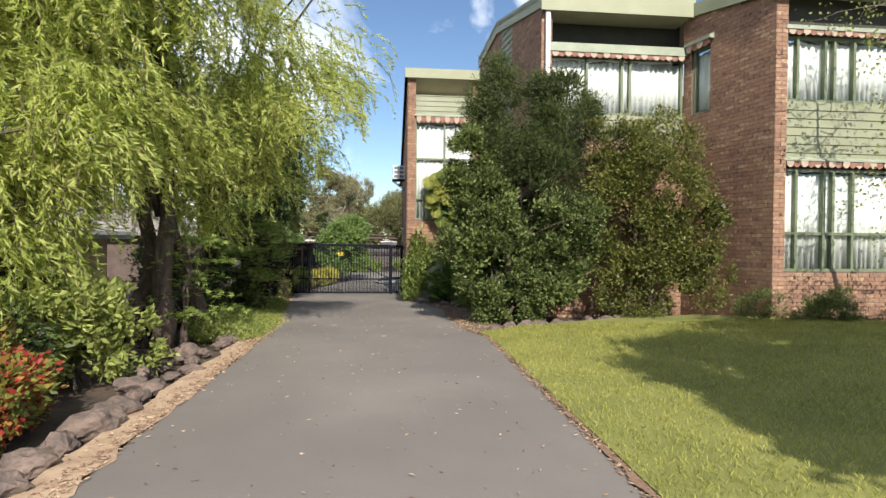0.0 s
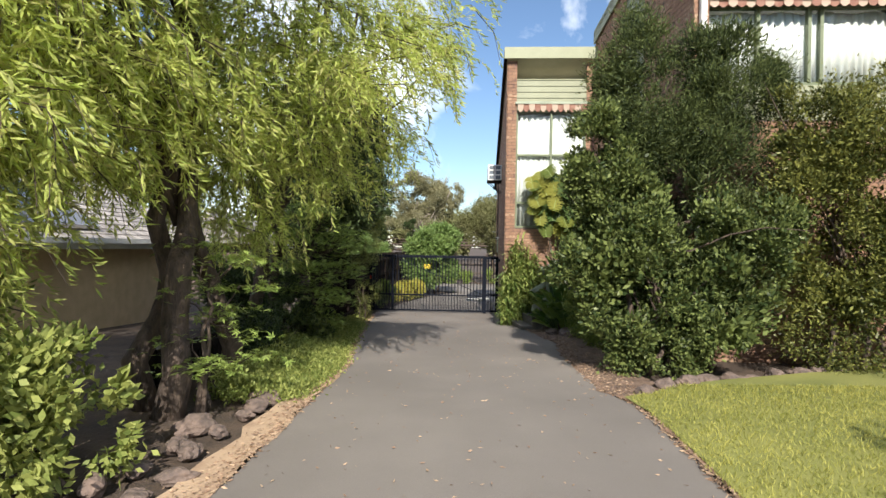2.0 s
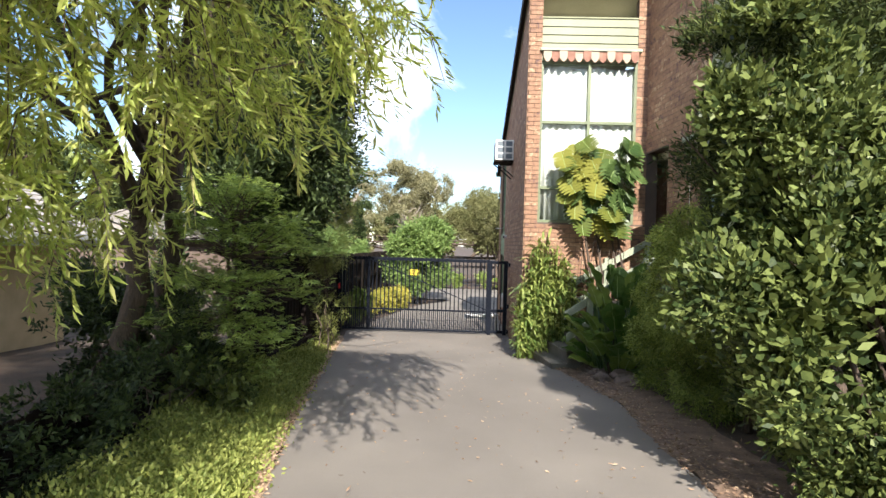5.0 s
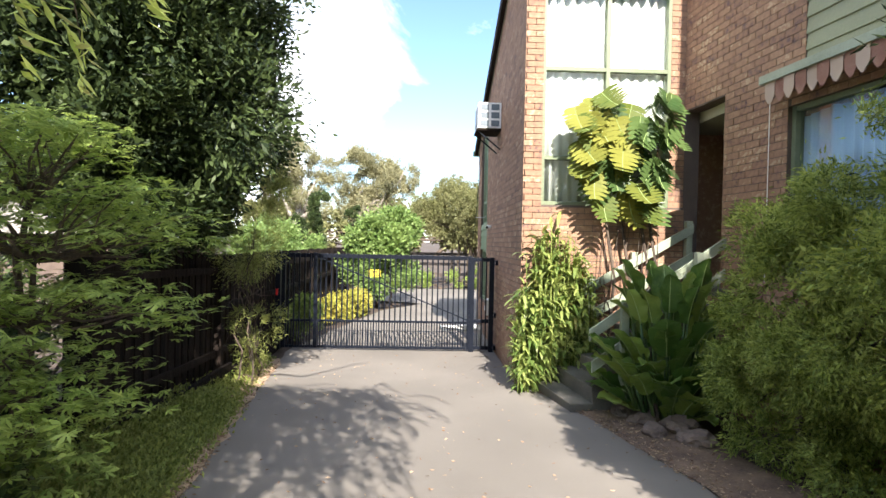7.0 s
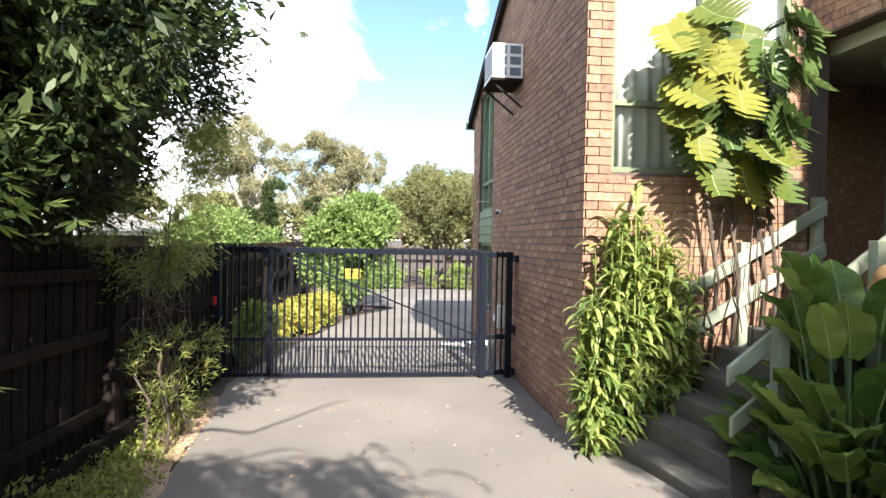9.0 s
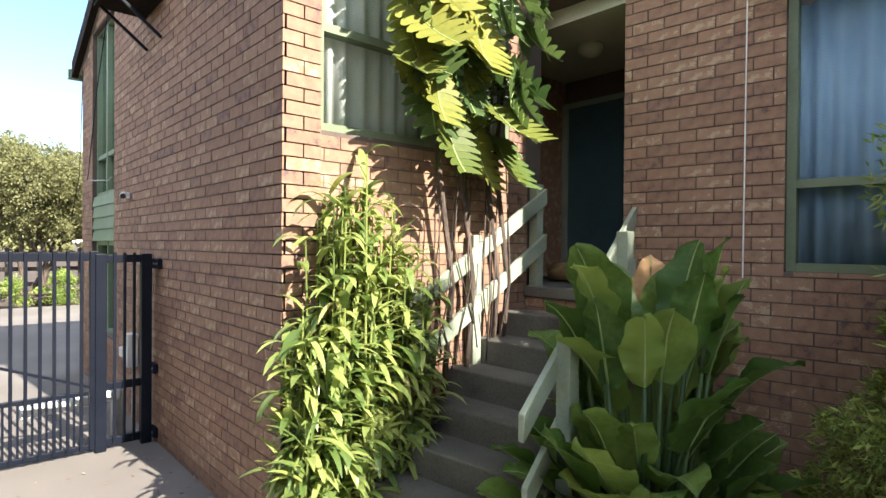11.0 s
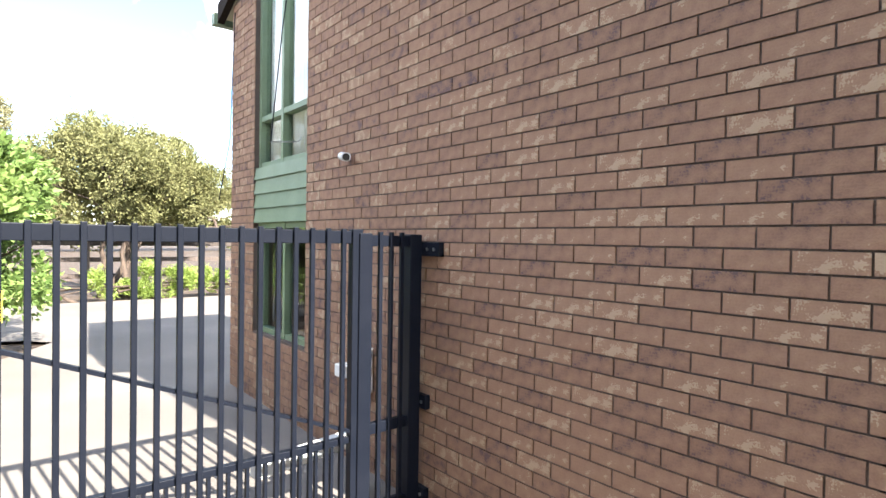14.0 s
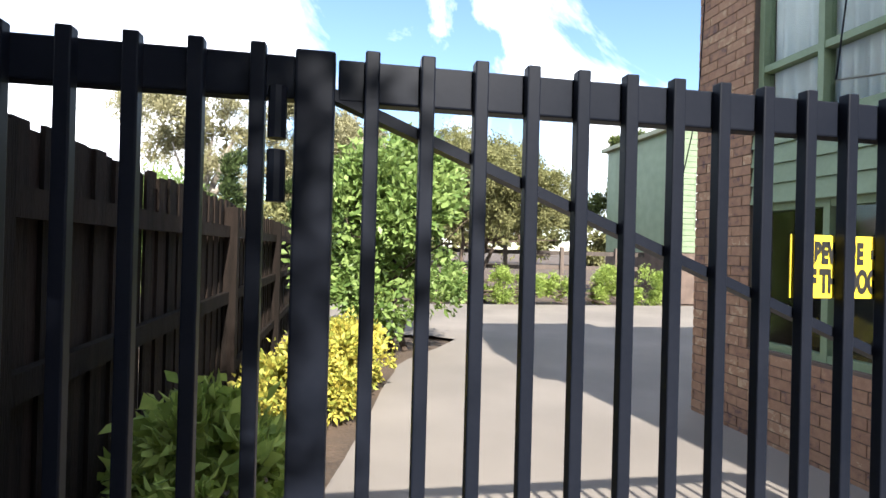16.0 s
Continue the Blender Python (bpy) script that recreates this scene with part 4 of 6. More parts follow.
        for dy in ((-0.17, -0.10) if z > 1 else (-0.06,)):
            g.tube([(0.415, dy, z + 0.045), (0.425, dy, z + 0.045)], 0.012, 8)
        part("bolt", g, M_METAL, br)
    # hinged leaf by the fence
    left = thing("gate_left_panel", "narrow black steel gate panel beside the fence", "gate panel", (-4.02, GY, 0.0))
    leaf(left, 0.0, 0.605, 6, 1.818, 0.035, 0.55, 1)
    part("post", Geo().box((-0.14, -0.05, 0), (-0.05, 0.05, 1.86)), M_BLACK, left, bevel=0.006)
    part("reflector", Geo().box((-0.13, -0.062, 1.02), (-0.09, -0.05, 1.14)), M_RED, left, "red plastic reflector")


build_gate()

# ---- fence ----


def build_fence():
    f = thing("paling_fence", "dark-stained timber paling fence along the driveway", "fence", (-4.3, 0, 0))
    rng = random.Random(5)
    n = 0
    rest = Geo()
    y = -9.6
    while y < 13.5:
        w = 0.098
        z1 = (1.82 if y > -3.3 else 0.62) + rng.uniform(-0.015, 0.02)
        base = gz(-4.3, y) - 0.05
        zt = z1 + gz(-4.3, y) * 0.6
        x = -0.012 + rng.uniform(-0.004, 0.004) - (0.014 if n % 2 else 0)
        if -2.2 < y < 8.0:
            part("paling", Geo().box((x - 0.008, y, base), (x + 0.008, y + w, zt)), M_FENCE, f)
        else:
            rest.box((x - 0.008, y, base), (x + 0.008, y + w, zt))
        n += 1
        y += 0.093
    tagged(part("distant_paling", rest, M_FENCE, f), "dark-stained palings", kind="stuff")
    for y0, y1 in ((-9.6, -6.4), (-6.4, -3.2), (-3.2, 0.0), (0.0, 3.2), (3.2, 6.4), (6.4, 9.6), (9.6, 13.4)):
        for z in ((1.58, 1.05, 0.42) if y0 > -3.3 else (0.5, 0.15)):
            g = Geo()
            za, zb = z + gz(0, y0) * 0.7, z + gz(0, y1) * 0.7
            g.hexa([(0.004, y0, za - 0.045), (0.045, y0, za - 0.045), (0.045, y1, zb - 0.045), (0.004, y1, zb - 0.045),
                    (0.004, y0, za + 0.045), (0.045, y0, za + 0.045), (0.045, y1, zb + 0.045), (0.004, y1, zb + 0.045)])
            part("rail", g, M_FENCE, f)
        part("post", Geo().box((0.0, y1 - 0.05, gz(0, y1) - 0.05), (0.1, y1 + 0.05, (1.78 if y1 > -3.3 else 0.7) + gz(0, y1) * 0.6)), M_FENCE, f)
    p = thing("plinth_board", "dark timber sleeper edging at the foot of the fence", "edging", (-4.14, 0, 0))
    g = Geo()
    for y0 in np.arange(-4, 2.4, 2.1):
        g.box((-0.03, y0, gz(0, y0) - 0.03), (0.03, y0 + 2.06, gz(0, y0) + 0.17))
    part("board", g, M_FENCE, p)


build_fence()


def build_wall_fittings():
    # window air conditioner
    ac = thing("air_conditioner", "white box air conditioner bracketed to the brick wall", "air conditioner", (-0.22, 2.45, 4.45))
    part("case", Geo().box((-0.22, -0.005, -0.24), (0.215, 0.60, 0.24)), M_PLAST, ac, bevel=0.012)
    for z in (-0.15, 0.0, 0.15):
        for x in (-0.10, 0.10):
            part("vent", Geo().box((x - 0.075, -0.012, z - 0.055), (x + 0.075, -0.004, z + 0.055)), M_GRILLE, ac)
    part("side_grille", Geo().box((-0.228, 0.06, -0.18), (-0.219, 0.54, 0.18)), M_GRILLE, ac, "blue-grey coil grille")
    part("tray", Geo().box((-0.24, -0.02, -0.28), (0.215, 0.62, -0.245)), M_FENCE, ac)
    for y in (0.06, 0.54):
        part("bracket", Geo().beam((-0.2, y, -0.29), (0.21, y, -0.62), 0.025, 0.025), M_BLACK, ac)
    cam_h = thing("security_camera", "white bullet security camera on the brick wall", "security camera", (-0.012, 3.66, 2.42))
    part("base", Geo().tube([(0, 0.02, 0), (-0.03, 0.02, 0)], 0.035, 12), M_PLAST, cam_h)
    part("arm", Geo().tube([(-0.03, 0.02, 0), (-0.07, 0.0, -0.01)], 0.014, 8), M_PLAST, cam_h)
    b = part("body", Geo().tube([(-0.055, 0.03, 0.005), (-0.09, -0.10, -0.02)], 0.034, 12), M_PLAST, cam_h, smooth=False)
    part("lens", Geo().tube([(-0.0895, -0.098, -0.0197), (-0.092, -0.108, -0.0215)], 0.028, 12), M_INK, b, "black lens face")
    box = thing("gate_motor_box", "white plastic gate control box low on the wall", "control box", (-0.075, 3.35, 0.78))
    part("case", Geo().box((-0.05, -0.09, -0.17), (0.062, 0.09, 0.17)), M_PLAST, box, bevel=0.012)
    part("conduit", Geo().tube([(0.03, 0, -0.17), (0.03, 0, -0.72)], 0.012, 8), M_PLAST, box)
    tap = thing("garden_tap_box", "small grey junction box on the wall", "junction box", (-0.06, 3.62, 0.72))
    part("case", Geo().box((-0.05, -0.07, -0.05), (0.045, 0.07, 0.05)), M_PLAST, tap, bevel=0.008)
    arm = thing("gate_opener", "white gate opener arm lying behind the gate", "gate opener", (-0.7, 2.9, 0.40))
    part("arm", Geo().beam((-0.35, 0, 0), (0.45, 0.12, 0.02), 0.09, 0.10), M_PLAST, arm, bevel=0.015)
    part("bracket", Geo().box((0.4, 0.1, -0.40), (0.48, 0.2, 0.06)), M_METAL, arm)
    # cords hanging at the side window
    cord = thing("blind_cord", "thin dark cord hanging beside the upper side window", "cord", (-0.03, 4.6, 4.9))
    part("cord", Geo().tube([(0, 0.0, 0), (-0.12, 0.1, -1.2), (-0.2, 0.15, -2.25)], 0.006, 5), M_BLACK, cord)
    part("stay", Geo().tube([(-0.2, 0.15, -2.25), (-0.02, -0.05, -2.25), (0.01, -0.06, -2.2)], 0.008, 5), M_METAL, cord)
    c2 = thing("downpipe_wire", "thin wire at the far corner of the brick wall", "wire", (-0.02, 6.4, 4.4))
    part("wire", Geo().tube([(0, 0, 0), (-0.03, 0.05, -1.5), (-0.12, 0.15, -2.2)], 0.006, 5), M_BLACK, c2)
    c3 = thing("pull_cord", "white awning pull cord beside the porch window", "cord", (*on_return(1.80, 0.05), 3.7))
    part("cord", Geo().tube([(0, 0, 0), (0, 0.01, -2.0)], 0.005, 5), M_WHITE, c3)


build_wall_fittings()

# ---- planting ----


def weeping_tree(label, base, stems, crown, radii, n_strands, seed):
    rng = np.random.default_rng(seed)
    t = thing("weeping_tree", label, "tree", base)
    b = np.array(base, float)
    g = Geo()
    for dx, dy, r, h in stems:
        foot = np.array([dx, dy, -0.1])
        top = np.array([dx * 0.3 + rng.normal() * 0.25, dy * 0.3 + rng.normal() * 0.25, h])
        pts = crook(foot, top, 7, 0.07, rng)
        g.tube(pts, [r * (1.15 - 0.6 * k / 7) for k in range(8)], 9)
        for _ in range(7):
            tip = np.array(crown) - b + rng.normal(size=3) * np.array(radii) * 0.5
            g.tube(crook(top * rng.uniform(0.6, 1.0), tip, 6, 0.14, rng), [r * 0.42 * (1 - 0.9 * k / 6) for k in range(7)], 6)
    part("trunk", g, M_BARK, t, "dark rough forked trunk", smooth=True)
    hubs, hd = blob_points(n_strands // 17, np.array(crown) - b, radii, 0.8, rng)
    sel = rng.integers(0, len(hubs), n_strands)
    c = hubs[sel] + rng.normal(size=(n_strands, 3)) * np.array([0.25, 0.25, 0.17])
    d = hd[sel]
    wx, wy, wz = c[:, 0] + b[0], c[:, 1] + b[1], c[:, 2] + b[2]
    keep = (wz > np.where(wx < -3.3, 2.1, 2.3) + np.clip(wx + 3.3, 0, 2) * 0.8 + np.clip(-9.5 - wy, 0, 1) * 0.5 - np.where((wy < -11.2) & (wx < -3.9), 1.5, 0.0)) & ((wx < -2.9) | (wy < -6.6)) & (wz < 2.9 + (-4.0 - wy) * 0.77)
    # open the crown where the sun comes through to the bed behind
    band = (wx < -3.2) & (wz > 0.6 + (-4.0 - wy) * 0.77) & (wz < 3.0 + (-3.4 - wy) * 0.77) & (wy > -9.0)
    keep &= ~band | (rng.random(len(wx)) < 0.45)
    c, d = c[keep], d[keep]
    bases, dirs = [], []
    tw = Geo()
    for i in range(len(c)):
        L = rng.uniform(0.28, 0.62)
        out = np.array([d[i, 0], d[i, 1], 0.0]) * rng.uniform(0.3, 0.9) + rng.normal(size=3) * np.array([0.42, 0.42, 0.2])
        k = int(48 * L) + 8
        s = np.linspace(0.05, 1, k)
        p = c[i] + out * (L * (1 - (1 - s) ** 2))[:, None] + np.array([0, 0, -0.85]) * (L * s ** 1.9)[:, None]
        keepz = p[:, 2] > 0.45
        p = p[keepz]
        if len(p) < 3:
            continue
        bases.append(p)
        dd = out * 0.9 + np.array([0, 0, -0.65]) + rng.normal(size=(len(p), 3)) * 0.48
        dirs.append(dd)
        if i % 3 == 0:
            tw.tube([p[0], p[len(p) // 2], p[-1]], [0.007, 0.005, 0.002], 3)
    base_a, dir_a = np.concatenate(bases), np.concatenate(dirs)
    dark = rng.random(len(base_a)) < 0.35
    for name, sel, m in (("crown", ~dark, L_WEEP), ("inner_crown", dark, L_WEEPD)):
        v, q = leaves(base_a[sel], dir_a[sel], 0.104, 0.020, 0.2, rng)
        soup(name, v, q, m, t, "hanging strands of narrow yellow-green leaves")
    part("twig", tw, M_BARK, t)
    return t


weeping_tree("tall weeping tree with yellow-green narrow leaves beside the driveway", (-3.95, -9.2, gz(0, -9.2)),
             ((0.22, -0.65, 0.135, 3.2), (0.31, 0.42, 0.11, 3.0), (-0.15, -0.35, 0.12, 3.4)), (-4.9, -10.8, 5.6), (2.8, 2.9, 3.9), 7800, 11)
weeping_tree("weeping tree with hanging leaves overhanging the driveway", (-4.75, -5.0, gz(0, -5.0)),
             ((0.0, 0.0, 0.14, 3.2), (0.05, 0.85, 0.13, 3.4)), (-3.8, -7.8, 5.5), (2.4, 2.2, 3.7), 6200, 12)
weeping_tree("young weeping tree drooping almost to the ground at the garden edge", (-4.7, -12.3, 0.43),
             ((0.0, 0.0, 0.05, 1.8), (0.15, 0.1, 0.04, 1.6)), (-4.5, -12.0, 2.3), (1.0, 0.85, 1.5), 1300, 13)


def leafy(name, label, category, base, stems, blobs, leaf_len, leaf_wid, material, seed, bark=M_BARK, stem_r=0.05, part_label="", fold=0.25, up=0.0, shell=0.5, dense=0.5, inner=0.7):
    """A shrub or tree: stems and a crown out of clumps. blobs: (centre, radii, clumps, leaves per clump, clump size)."""
    rng = np.random.default_rng(seed)
    t = thing(name, label, category, base)
    b = np.array(base, float)
    g = Geo()
    for dx, dy in stems:
        c = np.array(blobs[rng.integers(len(blobs))][0]) - b
        foot = np.array([dx, dy, -0.05])
        top = np.array([dx * 0.6 + c[0] * 0.5, dy * 0.6 + c[1] * 0.5, c[2] * 0.75])
        g.tube(crook(foot, top, 6, 0.05, rng), [stem_r * (1.1 - 0.7 * k / 6) for k in range(7)], 7)
        for _ in range(4):
            c = np.array(blobs[rng.integers(len(blobs))][0]) - b
            r = np.array(blobs[0][1])
            tip = c + rng.normal(size=3) * r * 0.45
            g.tube(crook(top * rng.uniform(0.5, 1.0), tip, 5, 0.06, rng), [stem_r * 0.5 * (1 - 0.85 * k / 5) for k in range(6)], 5)
    part("trunk", g, bark, t, smooth=True)
    vs, qs, off = [], [], 0
    for centre, radii, n, per, size in blobs:
        sets = ((n, per, 1.0, size, leaf_len, leaf_wid), (int(n * dense), per, 1.0, size * 0.8, leaf_len, leaf_wid), (int(n * inner), 26, 0.76, size, leaf_len * 1.35, leaf_wid * 1.6))
        for cn, cp, k, cs, ll, lw in sets:
            p, d = clumps(cn, cp, np.array(centre) - b, np.array(radii) * k, cs, -0.95, rng, shell)
            d = d + np.array([0, 0, up])
            keep = p[:, 2] > 0.02
            v, q = leaves(p[keep], d[keep], ll, lw, fold, rng)
            vs.append(v)
            qs.append(q + off)
            off += len(v)
    soup("crown", np.concatenate(vs), np.concatenate(qs), material, t, part_label)
    return t


# big shrubs between the lawn and the steps
Z7 = gz(0, -7)
leafy("conifer_shrub", "tall dark green needle-leaved shrub by the building", "shrub", (2.3, -5.9, Z7 - 0.05), ((0, 0), (0.3, 0.2), (-0.3, 0.1)),
      [((2.2, -6.1, 2.3), (1.35, 0.9, 2.1), 330, 60, 0.42), ((1.9, -6.0, 4.5), (0.8, 0.8, 1.4), 190, 60, 0.36), ((1.35, -6.0, 3.6), (0.7, 0.6, 1.2), 120, 55, 0.34), ((3.1, -6.1, 4.4), (0.9, 0.7, 1.55), 230, 55, 0.34)],
      0.085, 0.016, L_CONIF, 21, up=0.5, stem_r=0.07, dense=1.0)
leafy("pittosporum", "glossy small-leaved green shrub at the lawn's corner", "shrub", (1.5, -6.8, Z7 - 0.05), ((0, 0), (0.2, -0.1), (-0.2, 0.1)),
      [((1.65, -6.85, 1.45), (1.08, 0.75, 1.1), 300, 40, 0.20), ((1.4, -6.65, 2.6), (0.72, 0.65, 1.15), 190, 40, 0.20), ((2.7, -7.05, 1.7), (0.95, 0.62, 1.3), 230, 40, 0.20), ((1.15, -6.6, 3.45), (0.5, 0.5, 0.75), 90, 40, 0.18)],
      0.078, 0.040, L_PITT, 22, fold=0.15, up=0.4, shell=0.35)
leafy("yellow_green_shrub", "broad yellow-green shrub in front of the brick return", "shrub", (4.9, -6.6, Z7 - 0.05), ((0, 0), (0.4, 0), (-0.4, 0.1), (0.1, 0.3)),
      [((4.8, -6.6, 2.5), (1.35, 0.7, 2.1), 460, 40, 0.34), ((5.9, -6.9, 1.8), (0.75, 0.5, 1.3), 150, 40, 0.3), ((4.2, -6.6, 3.6), (0.7, 0.6, 1.1), 90, 40, 0.28)],
      0.075, 0.028, L_YELL, 23, up=0.2)
leafy("fine_leaved_shrub", "rounded light green fine-leaved shrub spilling onto the drive", "shrub", (1.85, -3.3, gz(0, -3.3)), ((0, 0), (0.2, 0.1)),
      [((2.02, -3.3, 1.35), (0.72, 0.92, 1.4), 560, 62, 0.15), ((1.95, -4.1, 1.8), (0.75, 0.8, 1.5), 240, 70, 0.16)],
      0.06, 0.014, L_FINE, 24, up=-0.25, shell=0.35)
leafy("dark_conifer", "dark upright conifer beside the fine-leaved shrub", "shrub", (1.95, -4.7, gz(0, -4.7)), ((0, 0),),
      [((2.3, -4.7, 2.4), (0.55, 0.55, 2.5), 300, 60, 0.24)], 0.08, 0.016, L_CONIF, 25, up=0.7, dense=0.8)
leafy("dark_leafed_tree", "dense dark-leaved tree over the fence", "tree", (-4.75, -0.9, 0.05), ((0, 0), (0.1, 0.3)),
      [((-4.75, -1.3, 4.2), (1.6, 1.9, 2.3), 700, 48, 0.42), ((-4.4, -1.9, 2.6), (0.85, 1.1, 1.0), 190, 44, 0.36), ((-5.3, 0.6, 3.7), (1.4, 1.4, 1.9), 260, 44, 0.42)],
      0.10, 0.036, L_DARK, 26, stem_r=0.11, dense=1.0, inner=1.0)


def palmate(base, normal, size, rng):
    """Five-lobed leaves, flat, as five leaflets each."""
    n = len(base)
    normal = unit(normal)
    a = unit(np.cross(normal, rng.normal(size=(n, 3))))
    b = np.cross(normal, a)
    vs = []
    for k, f in ((-2, 0.62), (-1, 0.9), (0, 1.0), (1, 0.9), (2, 0.62)):
        ang = k * 0.75
        d = a * math.cos(ang) + b * math.sin(ang) - normal * 0.15
        s = -a * math.sin(ang) + b * math.cos(ang)
        ln = (size * f * rng.uniform(0.8, 1.2, n))[:, None]
        vs.append(np.stack([base, base + d * ln * 0.5 + s * ln * 0.14, base + d * ln, base + d * ln * 0.5 - s * ln * 0.14], 1))
    v = np.concatenate(vs, 1).reshape(-1, 3)
    return v, np.arange(len(v)).reshape(-1, 4)


def maple(label, base, layers, seed, leaf=0.085, material=L_MAPLE):
    """A small layered maple: flat sprays at several heights. layers: (centre, radius, sprays)."""
    rng = np.random.default_rng(seed)
    t = thing("japanese_maple", label, "maple", base)
    b = np.array(base, float)
    g, tw = Geo(), Geo()
    pts, nrm = [], []
    for (cx, cy, cz), rad, n in layers:
        c = np.array([cx, cy, cz]) - b
        top = np.array([c[0] * 0.35, c[1] * 0.35, c[2] * 0.8])
        g.tube(crook((rng.normal() * 0.05, rng.normal() * 0.05, -0.05), top, 5, 0.03, rng), [0.035 * (1 - 0.1 * k) for k in range(6)], 6)
        for _ in range(n):
            a = rng.uniform(0, 2 * math.pi)
            rr = rad * math.sqrt(rng.random())
            tip = c + np.array([math.cos(a) * rr, math.sin(a) * rr, rng.normal() * 0.12 - 0.15 * rr])
            tw.tube(crook(top, tip, 4, 0.03, rng), [0.012, 0.01, 0.008, 0.006, 0.003], 4)
            m = 34
            p = tip + rng.normal(size=(m, 3)) * np.array([0.17, 0.17, 0.035])
            p[:, 2] -= 0.25 * ((p[:, 0] - tip[0]) ** 2 + (p[:, 1] - tip[1]) ** 2)
            pts.append(p)
            nrm.append(np.array([0, 0, 1.0]) + rng.normal(size=(m, 3)) * 0.28)
    part("trunk", g, M_BARK, t, smooth=True)
    tagged(part("branching", tw, M_BARK, t), kind="stuff")
    v, q = palmate(np.concatenate(pts), np.concatenate(nrm), leaf, rng)
    soup("crown", v, q, material, t, "layers of lobed bright green leaves")
    return t


maple("layered green maple beside the fence", (-3.95, -4.2, gz(0, -4.2)),
      (((-4.0, -4.7, 0.8), 0.5, 12), ((-3.9, -4.7, 1.3), 0.75, 28), ((-3.85, -4.4, 1.8), 0.9, 38), ((-3.95, -4.1, 2.3), 0.95, 40), ((-4.1, -4.0, 2.8), 0.75, 24)), 31)
maple("low maple foliage under the weeping tree", (-3.5, -9.6, gz(0, -9.6)),
      (((-3.35, -9.7, 0.95), 0.4, 5), ((-3.4, -9.5, 1.5), 0.4, 6), ((-3.5, -9.4, 1.9), 0.35, 5)), 32, 0.09)
leafy("broad_leaved_bush", "loose leafy green bush at the garden edge", "shrub", (-3.75, -11.7, 0.43), ((0, 0), (0.2, 0.3), (-0.3, 0.2), (0.1, -0.4)),
      [((-3.6, -11.6, 0.95), (0.5, 0.7, 0.45), 60, 28, 0.2), ((-4.0, -12.2, 1.1), (0.6, 0.8, 0.55), 80, 28, 0.22), ((-4.8, -11.2, 1.4), (0.6, 0.7, 0.6), 60, 28, 0.24)],
      0.085, 0.045, L_GRND, 33, stem_r=0.02, fold=0.12, dense=0.3, inner=0.2)


def low_plants():
    rng = np.random.default_rng(41)
    leafy("autumn_shrub", "low shrub with red and yellow autumn leaves by the rocks", "shrub", (-3.55, -13.75, 0.42), ((0, 0), (0.1, 0.1), (-0.15, 0)),
          [((-3.5, -13.75, 0.78), (0.55, 0.55, 0.42), 110, 34, 0.2), ((-3.9, -13.2, 0.75), (0.5, 0.6, 0.4), 70, 30, 0.2)], 0.07, 0.036, L_RED, 42, stem_r=0.012)
    leafy("dark_undergrowth", "dark green undergrowth filling the bed", "shrub", (-4.6, -12.6, 0.42), ((0, 0), (0.3, 0.4)),
          [((-4.7, -12.6, 1.0), (0.9, 1.2, 0.8), 170, 40, 0.34), ((-5.2, -11.2, 0.75), (0.9, 0.9, 0.45), 90, 40, 0.3)], 0.09, 0.035, L_DARK, 43)
    leafy("dark_undergrowth", "dark green undergrowth under the trees by the fence", "shrub", (-3.9, -6.6, gz(0, -6.6)), ((0, 0), (0.1, 1.0)),
          [((-4.1, -6.8, 0.7), (0.4, 0.8, 0.35), 60, 30, 0.2), ((-4.15, -5.0, 0.8), (0.35, 0.9, 0.5), 70, 30, 0.22)], 0.07, 0.026, L_DARK, 44, stem_r=0.012)
    leafy("dark_undergrowth", "dark green shrubs in the neighbour's garden behind the fence", "shrub", (-6.2, -3.8, 0.0), ((0, 0), (0.1, 1.4)),
          [((-6.3, -2.2, 0.85), (0.9, 1.8, 0.95), 190, 34, 0.34)], 0.10, 0.04, L_DARK, 48, stem_r=0.02)
    # leafy groundcover along the drive
    n = 5200
    y = np.concatenate([rng.uniform(-9.3, -1.2, n - 260), rng.uniform(-1.2, 1.9, 260)])
    edge = np.array([interp(DRIVE_L, a) for a in y])
    wid = np.where(y < -2.5, 0.95, 0.55)
    x = edge - 0.17 - wid * rng.random(n) ** 1.1
    base = np.stack([x, y, np.array([gz(0, a) for a in y]) - 0.02], 1)
    per = 16
    p = np.repeat(base, per, 0) + rng.normal(size=(n * per, 3)) * np.array([0.09, 0.09, 0.0])
    h = np.clip(0.05 + (np.repeat(edge, per) - p[:, 0]) * 0.22, 0.02, 0.30)
    p[:, 2] += rng.random(n * per) * h
    d = rng.normal(size=(n * per, 3)) * 0.7 + np.array([0.15, -0.15, 0.7])
    v, q = leaves(p, d, 0.052, 0.024, 0.2, rng)
    tagged(soup("groundcover", v, q, L_GRND), "low green groundcover along the drive's edge", "groundcover", kind="stuff")
    # low shrub with pale flowers near the fence
    leafy("hydrangea", "low pale-tipped leafy shrub in the fence bed", "shrub", (-3.85, -5.1, gz(0, -5.1)), ((0, 0), (0.1, 0.1)),
          [((-3.75, -5.2, 0.55), (0.4, 0.5, 0.3), 60, 26, 0.16)], 0.085, 0.05, L_PITT, 45, stem_r=0.01)
